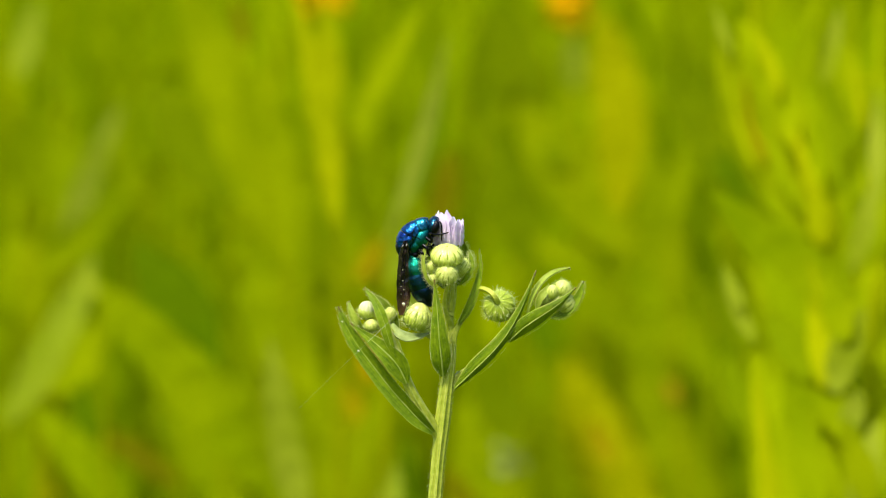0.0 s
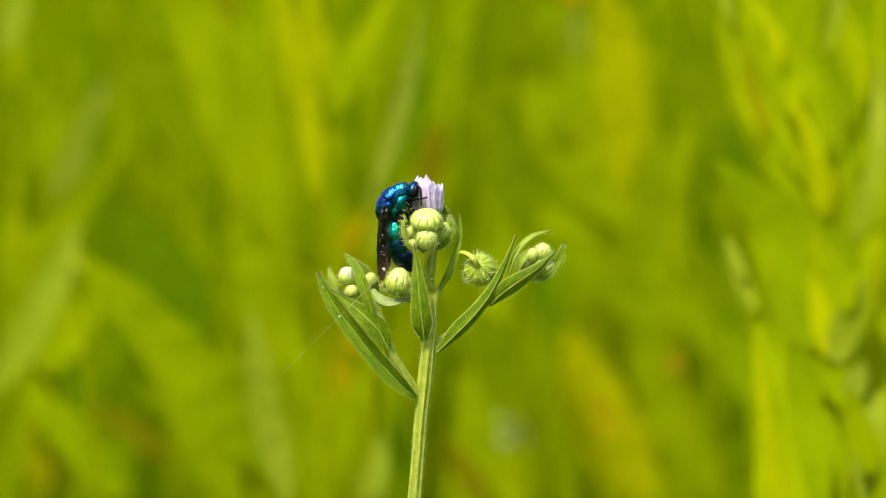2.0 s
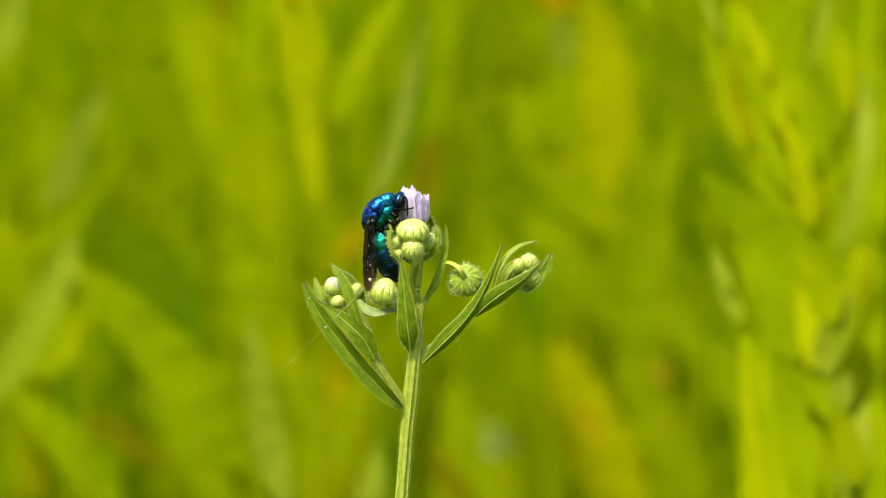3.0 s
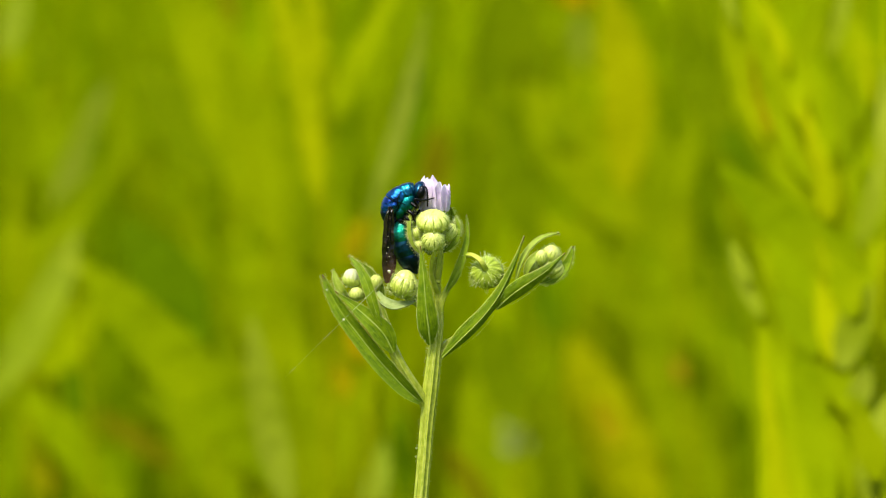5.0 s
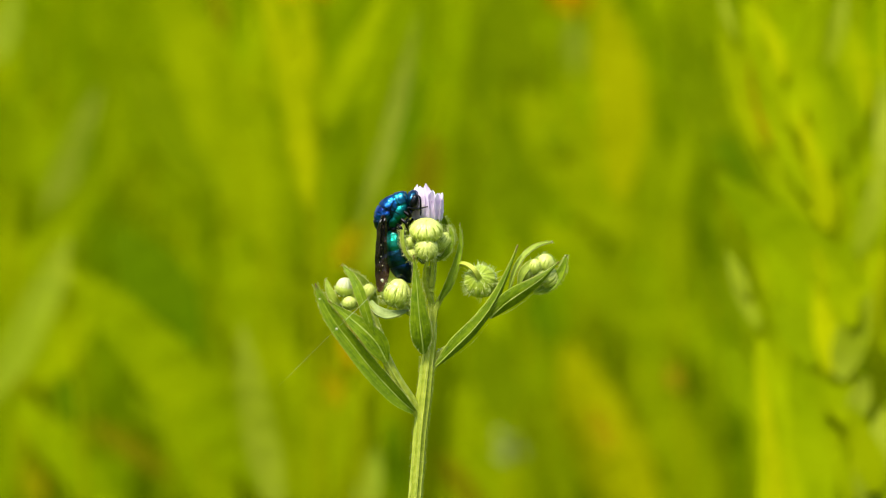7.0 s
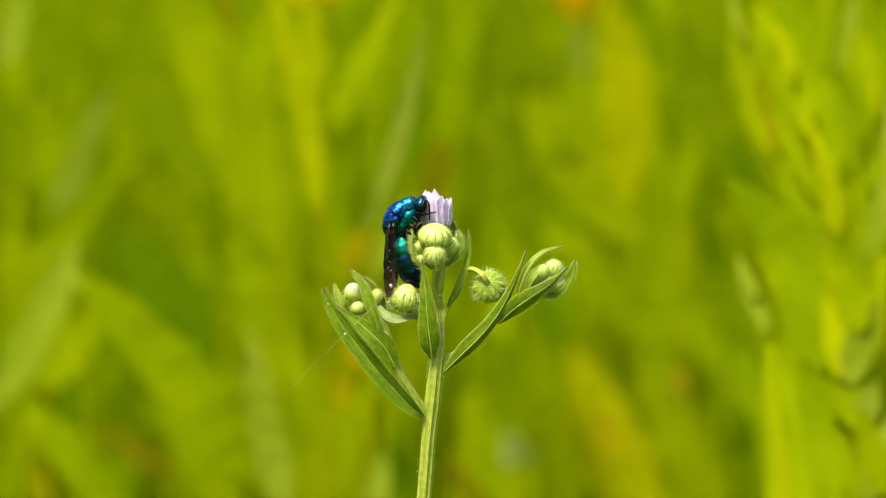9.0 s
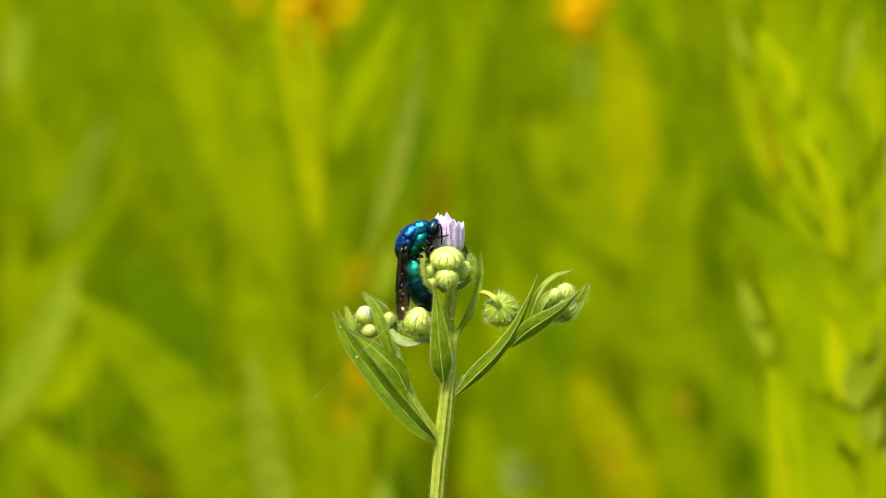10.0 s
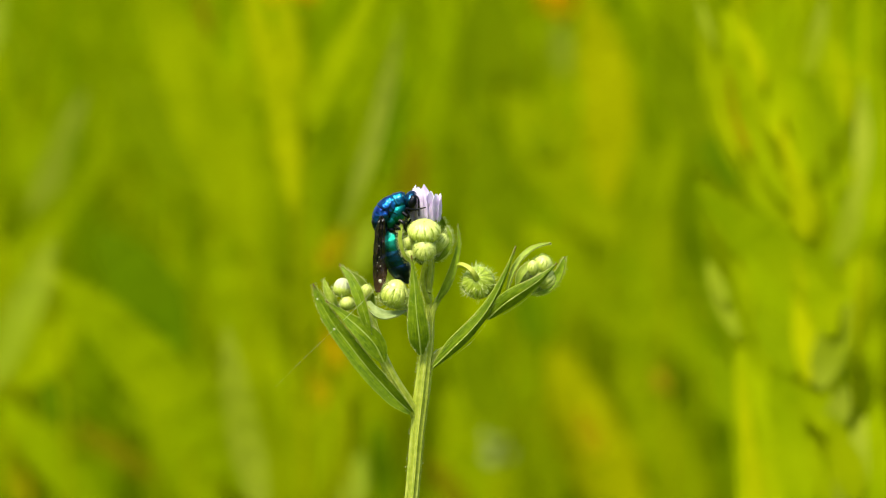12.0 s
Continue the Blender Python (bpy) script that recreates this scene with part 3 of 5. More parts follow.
def unit_bract(reach, half_width, rise):
    """A keeled bract on a ball of radius 1, from its foot at -z up to a pointed tip."""
    bm = bmesh.new()
    rows = []
    for i in range(9):
        u = i / 8
        th = math.pi * (0.97 - reach * u)
        half = half_width * (1 - abs(u - 0.4) ** 1.6 * 1.5) * (1 if u < 0.95 else 0.15)
        r = 1.0 + 0.02 * math.sin(u * math.pi) + (0.05 * max(0.0, u - 0.75) / 0.25 if reach < 0.7 else 0.0)
        row = []
        for q, up in ((-1, 0.0), (-0.55, rise * 0.75), (0, rise), (0.55, rise * 0.75), (1, 0.0)):
            ph = q * half / max(math.sin(th), 0.25)
            row.append(bm.verts.new(Vector((math.sin(th) * math.cos(ph), math.sin(th) * math.sin(ph), math.cos(th))) * (r + up * (0.4 + 0.6 * math.sin(min(1.0, u * 1.25) * math.pi)))))
        rows.append(row)
    for a, b in zip(rows, rows[1:]):
        for k in range(4):
            bm.faces.new((a[k], a[k + 1], b[k + 1], b[k]))
    return mesh_from("bract", bm, BRACT)


INNER_BRACT = unit_bract(0.90, 0.150, 0.045)
OUTER_BRACT = unit_bract(0.60, 0.12, 0.055)


def unit_hairs(count, length, seed, top=0.75):
    rnd = random.Random(seed)
    bm = bmesh.new()
    for _ in range(count):
        z = rnd.uniform(-0.95, top)
        ph = rnd.uniform(0, 2 * math.pi)
        s = math.sqrt(1 - z * z)
        p = Vector((s * math.cos(ph), s * math.sin(ph), z))
        d = (p + Vector((rnd.uniform(-0.35, 0.35), rnd.uniform(-0.35, 0.35), rnd.uniform(-0.1, 0.5)))).normalized()
        hair(bm, p * 1.02, p * 1.02 + d * length * rnd.uniform(0.4, 1.1), 0.014)
    return mesh_from("hairs", bm, HAIR)


HAIR_MESHES = [unit_hairs(210, 0.55, s) for s in (1, 2, 3)]
LOW_HAIR_MESH = unit_hairs(160, 0.32, 4, 0.3)
DENSE_HAIR_MESH = unit_hairs(420, 0.42, 5, 0.98)


CREAM_TIP = ((0.98, -0.05), (0.99, 0.45), (0.70, 1.08), (0.08, 1.40))


def bud(centre, axis, width, height, tip=0.0, hairy=True, label="", bracts=18, turn=0.0):
    """A closed flower bud: green cup, overlapping bracts, hairs, a cream tip. axis: the way its top points."""
    bm = bmesh.new()

    def flat(p):
        return Vector((p.x, p.y, p.z if p.z < 0 else p.z * 0.94))
    ball(bm, Vector((0, 0, 0)), (1, 1, 1), 0, 18, 12, flat)
    ob = part("bud", bm, BUD, plant, label)
    rot = Vector(axis).to_track_quat("Z", "Y").to_matrix().to_4x4()
    ob.matrix_local = Matrix.Translation(centre) @ rot @ Matrix.Diagonal((width / 2, width / 2, height / 2, 1))
    for k in range(bracts):
        short = k % 3 == 2
        br = new("bract", OUTER_BRACT if short else INNER_BRACT)
        br.parent = ob
        s = (1.04 if short else 1.0) + random.uniform(0, 0.03)
        br.matrix_local = Matrix.Rotation(2 * math.pi * (k + random.uniform(-0.25, 0.25)) / bracts + turn, 4, "Z") @ Matrix.Diagonal((s, s, random.uniform(0.93, 1.0), 1))
    if hairy:
        h = new("hairs", {"low": LOW_HAIR_MESH, "dense": DENSE_HAIR_MESH}.get(hairy) or HAIR_MESHES[bracts % 3])
        h.parent = ob
        tagged(h, kind="stuff")
    if tip:
        bm = bmesh.new()
        for k in range(11):
            a = 2 * math.pi * k / 11
            pts = [Vector((math.cos(a) * r, math.sin(a) * r, z)) for r, z in (CREAM_TIP if tip > 0.3 else ((0.74, 0.35), (0.70, 0.70), (0.42, 0.90 + tip * 0.45), (0.06, 0.92 + tip)))]
            leaf(bm, pts, 0.46, (math.cos(a), math.sin(a), 0.3), -0.35, 0.03, 8)
        part("petal_tip", bm, CREAM if tip > 0.3 else BRACT, ob, "closed cream petal tips" if tip > 0.3 else "")
    return ob


def build_buds():
    bud(V(0.36, -1.60, 319.42), (0.03, -0.45, 1), 3.258 * 0.001, 2.353 * 0.001, 0.04, "low", "plump yellow-green closed bud", 33, 0.3)
    bud(V(0.38, -2.20, 317.57), (0.05, -0.8, 0.6), 2.292 * 0.001, 2.232 * 0.001, 0.12, True, "small hairy yellow-green closed bud", 34)
    bud(V(1.99, -0.20, 318.02), (0.6, -0.2, 0.8), 1.689 * 0.001, 2.413 * 0.001, 0, True, "", 35)
    bud(V(-1.33, -0.80, 318.07), (-0.3, -0.4, 0.9), 1.207 * 0.001, 1.569 * 0.001, 0, False, "", 33)
    bud(V(-1.20, -0.90, 316.87), (-0.2, -0.5, 0.9), 1.207 * 0.001, 1.327 * 0.001, 0, False, "", 33)
    bud(V(-2.78, -0.40, 312.70), (0.35, -0.25, 1), 3.016 * 0.001, 2.8 * 0.001, 0.29, True, "round hairy yellow-green bud", 35)
    bud(V(5.99, 0.20, 313.86), (0.14, 0.88, -0.45), 3.258 * 0.001, 2.896 * 0.001, 0, True, "nodding bristly green bud on a hooked stalk", 34)
    bud(V(-8.21, -0.20, 313.29), (0.15, -0.2, 1), 1.80 * 0.001, 1.70 * 0.001, 0.68, True, "closed bud with a cream tip", 33)
    bud(V(-7.72, -0.80, 311.84), (-0.1, -0.5, 1), 1.42 * 0.001, 1.40 * 0.001, 0.1, True, "", 34)
    bud(V(-5.80, 0.50, 312.80), (0.4, -0.2, 1), 1.30 * 0.001, 1.95 * 0.001, 0, True, "", 33)
    bud(V(12.69, 0.40, 315.60), (0.35, -0.25, 0.9), 1.930 * 0.001, 2.051 * 0.001, 0.1, "dense", "hairy pale green closed bud", 35)
    bud(V(11.64, -0.40, 315.37), (0.1, -0.4, 0.9), 1.327 * 0.001, 1.689 * 0.001, 0.12, True, "", 34)
    bud(V(12.20, -0.10, 314.49), (0.4, -0.5, 0.6), 1.448 * 0.001, 1.569 * 0.001, 0, True, "", 33)
    bud(V(10.74, -0.20, 314.62), (0.2, -0.4, 0.9), 1.207 * 0.001, 1.810 * 0.001, 0, True, "", 33)
    bud(V(13.07, 1.00, 314.02), (0.8, -0.2, 0.6), 2.172 * 0.001, 2.413 * 0.001, 0, True, "", 34)
    # curved bracts that cup the head
    for pts, w in (
        ([V(-0.72, -1.20, 315.81), V(-1.80, -1.70, 317.07), V(-2.17, -1.50, 318.86), V(-1.93, -0.90, 320.26), V(-1.27, -0.40, 321.79)], 0.00038),
        ([V(1.69, -0.60, 316.18), V(2.65, -0.60, 317.33), V(2.95, -0.40, 318.76), V(2.71, 0.00, 319.82)], 0.0006),
        ([V(0.12, 2.20, 315.61), V(-0.97, 3.20, 317.34), V(-1.22, 3.20, 319.17), V(-0.97, 2.80, 320.55)], 0.0016),
        ([V(0.97, 2.40, 315.71), V(1.95, 3.20, 317.34), V(2.19, 3.20, 319.05), V(2.19, 2.80, 320.55)], 0.0016),
    ):
        leaf_part("leaf", plant, pts, w, LEAF_PALE if w < 0.0005 else LEAF, fold=0.45, hairy=110, down=2.6, normal=(0.2, -1, 0.2))


build_buds()


def build_flower():
    """A half-open flower head: green cup, yellow disc, a sleeve of upright narrow rays."""
    base = V(0.48, 1.40, 319.94)
    bm = bmesh.new()
    ball(bm, base, (1.508 * 0.001, 1.207 * 0.001, 1.207 * 0.001), 0, 20, 12)
    head = part("flower_head", bm, BUD, plant, "half-open lavender flower head")
    bm = bmesh.new()
    ball(bm, base + V(0, 0, 1.0), (0.0010, 0.0010, 0.0005), 0, 16, 8)
    part("disc", bm, DISC, head)
    rnd = random.Random(5)
    up = V(0, 0, 1000)
    for count, r, tall, w in ((15, 0.00150, 1.0, 0.00100), (13, 0.00126, 0.97, 0.00095), (11, 0.00095, 0.86, 0.0008)):
        for k in range(count):
            a = 2 * math.pi * k / count + rnd.uniform(-0.1, 0.1)
            out = Vector((math.cos(a), math.sin(a) * 0.8, 0))
            # the rays stand highest beside the wasp and on the far rim
            h = 0.0039 * tall * rnd.uniform(0.78, 1.0) * (1.0 - 0.17 * out.x + 0.05 * out.y - 0.30 * max(0.0, -out.x - 0.6))
            flare = rnd.uniform(0.86, 1.04) + 0.16 * max(out.x, 0.0)
            bend = Vector((rnd.uniform(-0.10, 0.10), rnd.uniform(-0.10, 0.10), 0)) * 0.001
            bm = bmesh.new()
            leaf(bm, [base + out * r * 0.88, base + out * r * 1.02 + up * (h * 0.33), base + out * r * 1.0 + up * (h * 0.7) + bend, base + out * r * flare + up * h - bend],
                 w, out + Vector((rnd.uniform(-0.2, 0.2), rnd.uniform(-0.2, 0.2), 0)), 0.10, 0.00003, 14, (0.7, 0.9, 1.0, 1.0, 1.0, 0.98, 0.92, 0.78, 0.5, 0.05), wave=0.10, twist=rnd.uniform(-0.25, 0.25))
            part("petal", bm, PETAL, head)


build_flower()


# ---- cuckoo wasp ----
wasp = tagged(new("cuckoo_wasp"), "metallic blue-green cuckoo wasp with smoky wings clinging to the flower", "wasp")


def shell(name, centre, rx, ry, rz, tilt, material, label="", parent=None):
    """A rounded plate of the body; radii in millimetres."""
    bm = bmesh.new()
    ball(bm, centre, (rx * 0.001, ry * 0.001, rz * 0.001), tilt, 32, 22, lambda p: p * (1 + 0.05 * noise.noise(p * 3.1 + centre * 900) + 0.05 * noise.noise(p * 7.3 + centre * 500)))
    return part(name, bm, material, parent or wasp, label)


def build_wasp():
    head = shell("head", V(-1.09, 0.00, 322.54), 0.664, 1.267, 1.026, 20, HEAD, "dark blue-teal head")
    shell("face", V(-0.84, -0.10, 322.13), 0.483, 0.905, 0.784, 15, BLACK, "", parent=head)
    for y in (-1.02, 1.02):
        shell("eye", V(-0.86, 0.00, 322.34) + V(0, y, 0), 0.46, 0.42, 0.82, 15, EYE, "black compound eye", parent=head)
    # collar, back and flanks
    for name, mat, label, pts, rad in (
        ("pronotum", TEAL, "teal collar plate", [V(-1.45, 0.00, 322.60), V(-1.87, 0.00, 322.48), V(-2.35, 0.00, 322.24), V(-2.65, 0.00, 322.06)], (12.5, 16.5, 18.6, 18.4)),
        ("mesonotum", BLUE_TEAL, "bright blue back plate", [V(-2.53, 0.00, 322.12), V(-2.95, 0.00, 321.88), V(-3.44, 0.00, 321.51), V(-3.68, 0.00, 321.27)], (18.2, 20.2, 20.6, 20.0)),
        ("scutellum", BLUE, "blue shield plate", [V(-3.62, 0.00, 321.33), V(-3.86, 0.00, 320.97), V(-4.04, 0.00, 320.61), V(-4.10, 0.00, 320.36)], (19.6, 19.6, 17.8, 16.4)),
        ("propodeum", NAVY, "dark blue hind plate", [V(-4.04, 0.00, 320.61), V(-4.16, 0.00, 320.18), V(-4.04, 0.00, 319.64), V(-3.80, 0.00, 319.27)], (15.8, 16.2, 13, 6)),
    ):
        bm = bmesh.new()
        tube(bm, pts, [r * 0.060 * 0.001 for r in rad], 24, 44, 0.0, 0.98, 0.07)
        part(name, bm, mat, wasp, label)
    for a, b, r in ((V(-2.47, 0.00, 322.15), V(-2.71, 0.00, 322.00), 18.7), (V(-3.56, 0.00, 321.39), V(-3.74, 0.00, 321.15), 19.9), (V(-4.01, 0.00, 320.61), V(-4.10, 0.00, 320.36), 16.6), (V(-1.63, 0.00, 322.54), V(-1.93, 0.00, 322.42), 16.0)):
        axis = (b - a).normalized()
        one = axis.cross(Vector((0, 1, 0))).normalized()
        two = axis.cross(one)
        bm = bmesh.new()
        tube(bm, [a + (one * math.cos(q * 0.3) + two * math.sin(q * 0.3)) * (r * 0.060 * 0.001) for q in range(22)], [0.000032, 0.000032], 63, 6)
        part("suture", bm, BLACK, wasp)
    shell("side_plate", V(-2.41, -0.40, 321.12), 0.905, 0.905, 1.388, 34, GREEN, "green flank plate")
    shell("side_plate", V(-2.95, -0.36, 320.46), 0.664, 0.845, 0.965, 18, GREEN)
    shell("side_plate", V(-3.31, -0.86, 321.71), 0.181, 0.302, 0.784, 50, BLUE)
    shell("tegula", V(-3.67, -1.18, 321.07), 0.362, 0.241, 0.422, 40, BLUE)
    shell("coxa_fill", V(-2.41, -0.50, 319.80), 0.362, 0.422, 0.483, 30, BLACK)
    shell("coxa_fill", V(-2.95, -0.40, 319.49), 0.422, 0.483, 0.422, 30, BLACK)
    # larger dark shells added to fill the dark gap between flank and bud
    shell("coxa_fill", V(-1.87, -0.30, 320.09), 0.483, 0.664, 0.784, 25, BLACK)
    shell("coxa_fill", V(-1.51, -0.20, 321.05), 0.422, 0.603, 0.664, 25, NAVY)
    # seams of the flank; pale beads stand in for the wing base's glint
    for pts in (
        [V(-2.91, -1.30, 322.58), V(-3.21, -1.45, 322.01), V(-3.34, -1.40, 321.42), V(-3.17, -1.20, 320.75)],
        [V(-3.34, -1.40, 321.48), V(-2.75, -1.40, 321.30), V(-2.12, -1.00, 320.84)],
        [V(-4.16, -1.35, 321.42), V(-3.68, -1.50, 321.78), V(-3.21, -1.50, 321.90)],
    ):
        bm = bmesh.new()
        tube(bm, pts, [0.00003, 0.00005, 0.00003], 14, 6)
        part("seam", bm, BLACK, wasp)
    for centre, tilt in ((V(-3.93, -1.75, 320.57), 20), (V(-4.34, -1.70, 320.45), 35)):
        bm = bmesh.new()
        ball(bm, centre, (0.00005, 0.00005, 0.00018), tilt, 10, 8)
        part("wing_base_glint", bm, WING_GLINT, wasp, "pale bead in place of a glint at the wing base")
    # abdomen rings
    for mat, label, pts, rad in (
        (ABDOMEN_GREEN, "shining green first abdomen ring", [V(-3.44, 0.00, 319.45), V(-3.20, 0.00, 319.03), V(-2.96, 0.00, 318.43), V(-2.84, 0.00, 317.76), V(-2.78, 0.00, 317.27)], (5, 13, 18.5, 20.5, 20)),
        (ABDOMEN_BLUE, "dark blue-green second abdomen ring", [V(-2.84, 0.00, 317.46), V(-2.72, 0.00, 317.03), V(-2.54, 0.00, 316.36), V(-2.35, 0.00, 315.76)], (19.5, 21.5, 22, 20.5)),
        (NAVY, "dark blue tail ring", [V(-2.42, 0.00, 315.94), V(-2.23, 0.00, 315.51), V(-1.99, 0.00, 314.97), V(-1.63, 0.00, 314.30), V(-1.33, 0.00, 313.82)], (20, 20.5, 18, 10, 2)),
    ):
        bm = bmesh.new()
        tube(bm, pts, [r * 0.060 * 0.001 for r in rad], 22, 40, 0.0, 1.0, 0.025)
        part("abdomen_ring", bm, mat, wasp, label)
    # wings folded along the body
    for dy, shift in ((-1.35, 0), (0.9, 5)):
        bm = bmesh.new()
        pts = [V(-4.04, 0.00, 321.03), V(-4.28, 0.00, 319.33), V(-4.41, 0.00, 317.03), V(-4.47, 0.00, 314.91), V(-4.53, 0.00, 313.03)]
        pts = [p + V(shift * 0.06, dy, 0) for p in pts]
        leaf(bm, pts, 1.327 * 0.001, (0.55, -1 if dy < 0 else -0.8, 0.1), 0.22, 0.00006, 20, (0.35, 0.75, 0.9, 0.95, 1.0, 1.0, 1.0, 0.95, 0.8, 0.35), wave=0.08)
        wing = part("wing", bm, WING, wasp, "smoky brown folded wing")
        for off in (-0.36, -0.05, 0.3):
            bm = bmesh.new()
            tube(bm, [p + V(off * (0.5 + 0.5 * min(1, i)), -0.09 - abs(off) * 0.1, 0) for i, p in enumerate(pts[:4])], [0.00005, 0.00004, 0.00002], 12, 6)
            part("vein", bm, BLACK, wing)
        if dy < 0:
            # small pale balls put in for the white glints on the wing
            for at, q in ((V(-4.33, -1.55, 316.75), 0.000036), (V(-4.51, -1.55, 316.15), 0.000030), (V(-4.21, -1.55, 315.79), 0.000042), (V(-4.51, -1.55, 315.30), 0.000024), (V(-4.33, -1.55, 317.90), 0.00004), (V(-4.21, -1.55, 314.09), 0.00006)):
                bm = bmesh.new()
                ball(bm, at, (q, q * 0.6, q * 1.4), 25, 8, 6)
                part("glint_speck", bm, SILK, wing, "white speck in place of a glint on the wing")
    # legs
    for pts in (
        [V(-1.93, -1.00, 321.36), V(-1.20, -1.50, 320.92), V(-1.50, -1.80, 321.79), V(-0.72, -1.70, 321.66), V(0.54, -1.20, 321.86)],
        [V(-1.75, 0.90, 321.50), V(-0.97, 1.20, 321.17), V(-0.72, 0.60, 321.58), V(-0.36, 0.40, 321.24)],
        [V(-2.17, -1.00, 320.51), V(-1.74, -1.30, 320.17), V(-1.63, -1.10, 319.61), V(-1.33, -0.70, 319.21)],
        [V(-2.18, 0.90, 320.47), V(-1.45, 1.40, 319.94), V(-0.97, 1.20, 320.44), V(-0.36, 0.80, 320.23)],
        [V(-2.59, -0.90, 319.90), V(-2.23, -1.30, 319.63), V(-2.05, -1.00, 319.24), V(-1.81, -0.60, 318.90)],
        [V(-2.60, 0.90, 319.74), V(-1.94, 1.40, 318.84), V(-2.06, 1.40, 317.87), V(-1.45, 1.20, 316.92)],
    ):
        bm = bmesh.new()
        tube(bm, pts, [0.00020, 0.00017, 0.00013, 0.00010, 0.00006], 20, 8)
        part("leg", bm, BLACK, wasp)
    for pts in (
        [V(-0.84, -0.50, 322.82), V(-0.42, -0.90, 322.98), V(-0.24, -1.20, 322.76), V(-0.18, -1.30, 321.98), V(-0.18, -1.20, 320.95)],
        [V(-0.72, 0.40, 322.63), V(-0.42, 0.60, 322.86), V(-0.60, 0.90, 322.17), V(-0.79, 0.90, 321.44)],
    ):
        bm = bmesh.new()
        tube(bm, pts, [0.00011, 0.00009, 0.0001, 0.00009, 0.00007], 20, 8)
        part("antenna", bm, BLACK, wasp)


build_wasp()


# ---- spider silk ----
def build_silk():
    silk = tagged(new("spider_silk"), "fine pale spider thread caught on the leaf tip", "spider silk")
    for pts, r in (
        ([V(-4.71, -2.40, 313.52), V(-6.82, -3.40, 311.52), V(-9.03, -2.50, 309.33), V(-12.02, -2.20, 306.44), V(-15.31, -1.80, 303.17)], 0.000005),
        ([V(-4.82, -2.50, 313.41), V(-5.76, -3.30, 312.56), V(-8.01, -3.30, 310.41)], 0.000009),
    ):
        bm = bmesh.new()
        tube(bm, pts, [r, r, r * 0.5], 20, 5)
        part("thread", bm, SILK, silk)
    for c, r in ((V(-9.03, -2.50, 309.33), 0.00013), (V(-10.77, -2.00, 312.42), 0.00010), (V(-4.24, -1.90, 314.29), 0.00018)):
        bm = bmesh.new()
        ball(bm, c, (r, r * 0.7, r * 0.8), 30, 10, 7, lambda p: p * (1 + 0.35 * noise.noise(p * 2.5)))
        part("fluff", bm, SILK, silk, "white speck of fluff")
    return silk


silk = build_silk()


# ---- meadow behind ----
SWAY_RIGHT, SWAY_LEFT, SWAY_GOLD, STILL = [], [], [], []
TALL_LANCE = (1.0, 0.94, 0.86, 0.78, 0.69, 0.59, 0.48, 0.36, 0.21, 0.04)


def bowed(root, tip, bow):
    """Five points from root to tip, bowed sideways by so many metres, with a little sag."""
    a, b = Vector(root), Vector(tip)
    side = Vector((0, 1, 0)).cross(b - a).normalized()
    return [a.lerp(b, u) + side * (bow * 4 * u * (1 - u)) for u in (0, 0.25, 0.5, 0.75, 1)]


def culm_points(top, lean):
    """A thin line from a foot on the ground up to top."""
    foot = Vector((top.x - lean * top.z * 0.06 + 0.01, top.y + 0.01, -0.004))
    return [foot, top.lerp(foot, 0.6) + Vector((0.004, 0, 0)), top.lerp(foot, 0.2), top]


def tussock(label, x, y, sways):
    thing = tagged(new("grass_tussock"), label, "grass", "grass tussocks")
    thing.location = (x, y, 0)
    sways.append(thing)
    return thing


def blade(thing, root, tip, bow, width, material):
    """A grass blade on its culm, in a tussock."""
    foot = thing.location
    bm = bmesh.new()
    leaf(bm, [p - foot for p in bowed(root, tip, bow)], width, (random.uniform(-0.3, 0.3), -1, 0.45), 0.14, 0.0002, 18, BLADE_SHAPE, wave=0.04)
    part("blade", bm, material, thing)
    top = Vector(root)
    bm = bmesh.new()
    tube(bm, [p - foot for p in culm_points(top, (Vector(tip) - top).normalized().x)], [0.0008, 0.0006, 0.0005], 10, 6)
    part("culm", bm, SHOOT_STEM, thing)


STALK_LINES = {}


def stalk(label, stem_pts):
    """An upright leafy shoot: its stem, from the ground."""
    full = culm_points(Vector(stem_pts[0]), 0.0)[:3] + [Vector(q) for q in stem_pts]
    foot = Vector((full[0].x, full[0].y, 0.0))
    thing = tagged(new("leafy_shoot"), label, "wild plant", "leafy shoots")
    thing.location = foot
    bm = bmesh.new()
    STALK_LINES[thing.name] = tube(bm, [p - foot for p in full], [0.0008, 0.0006, 0.0004, 0.00035, 0.0003], 48, 8)
    part("stem", bm, SHOOT_STEM, thing)
    SWAY_RIGHT.append(thing)
    return thing


def stalk_leaf(thing, root, tip, bow, width, material, shape=LANCE):
    """A leaf that springs from the stem near root."""
    foot = thing.location
    pts = [p - foot for p in bowed(root, tip, bow)]
    node = min(STALK_LINES[thing.name], key=lambda q: (q - pts[0]).length)
    bm = bmesh.new()
    leaf(bm, pts, width, (random.uniform(-0.25, 0.25), -1, 0.4), 0.10, 0.00012, 18, shape, wave=0.04)
    ob = part("leaf", bm, material, thing)
    bm = bmesh.new()
    tube(bm, [node, node.lerp(pts[0], 0.5) + Vector((0, 0, 0.0008)), pts[0]], [0.0002, 0.0001, 0.00006], 6, 6)
    part("leaf_stalk", bm, SHOOT_STEM, ob)


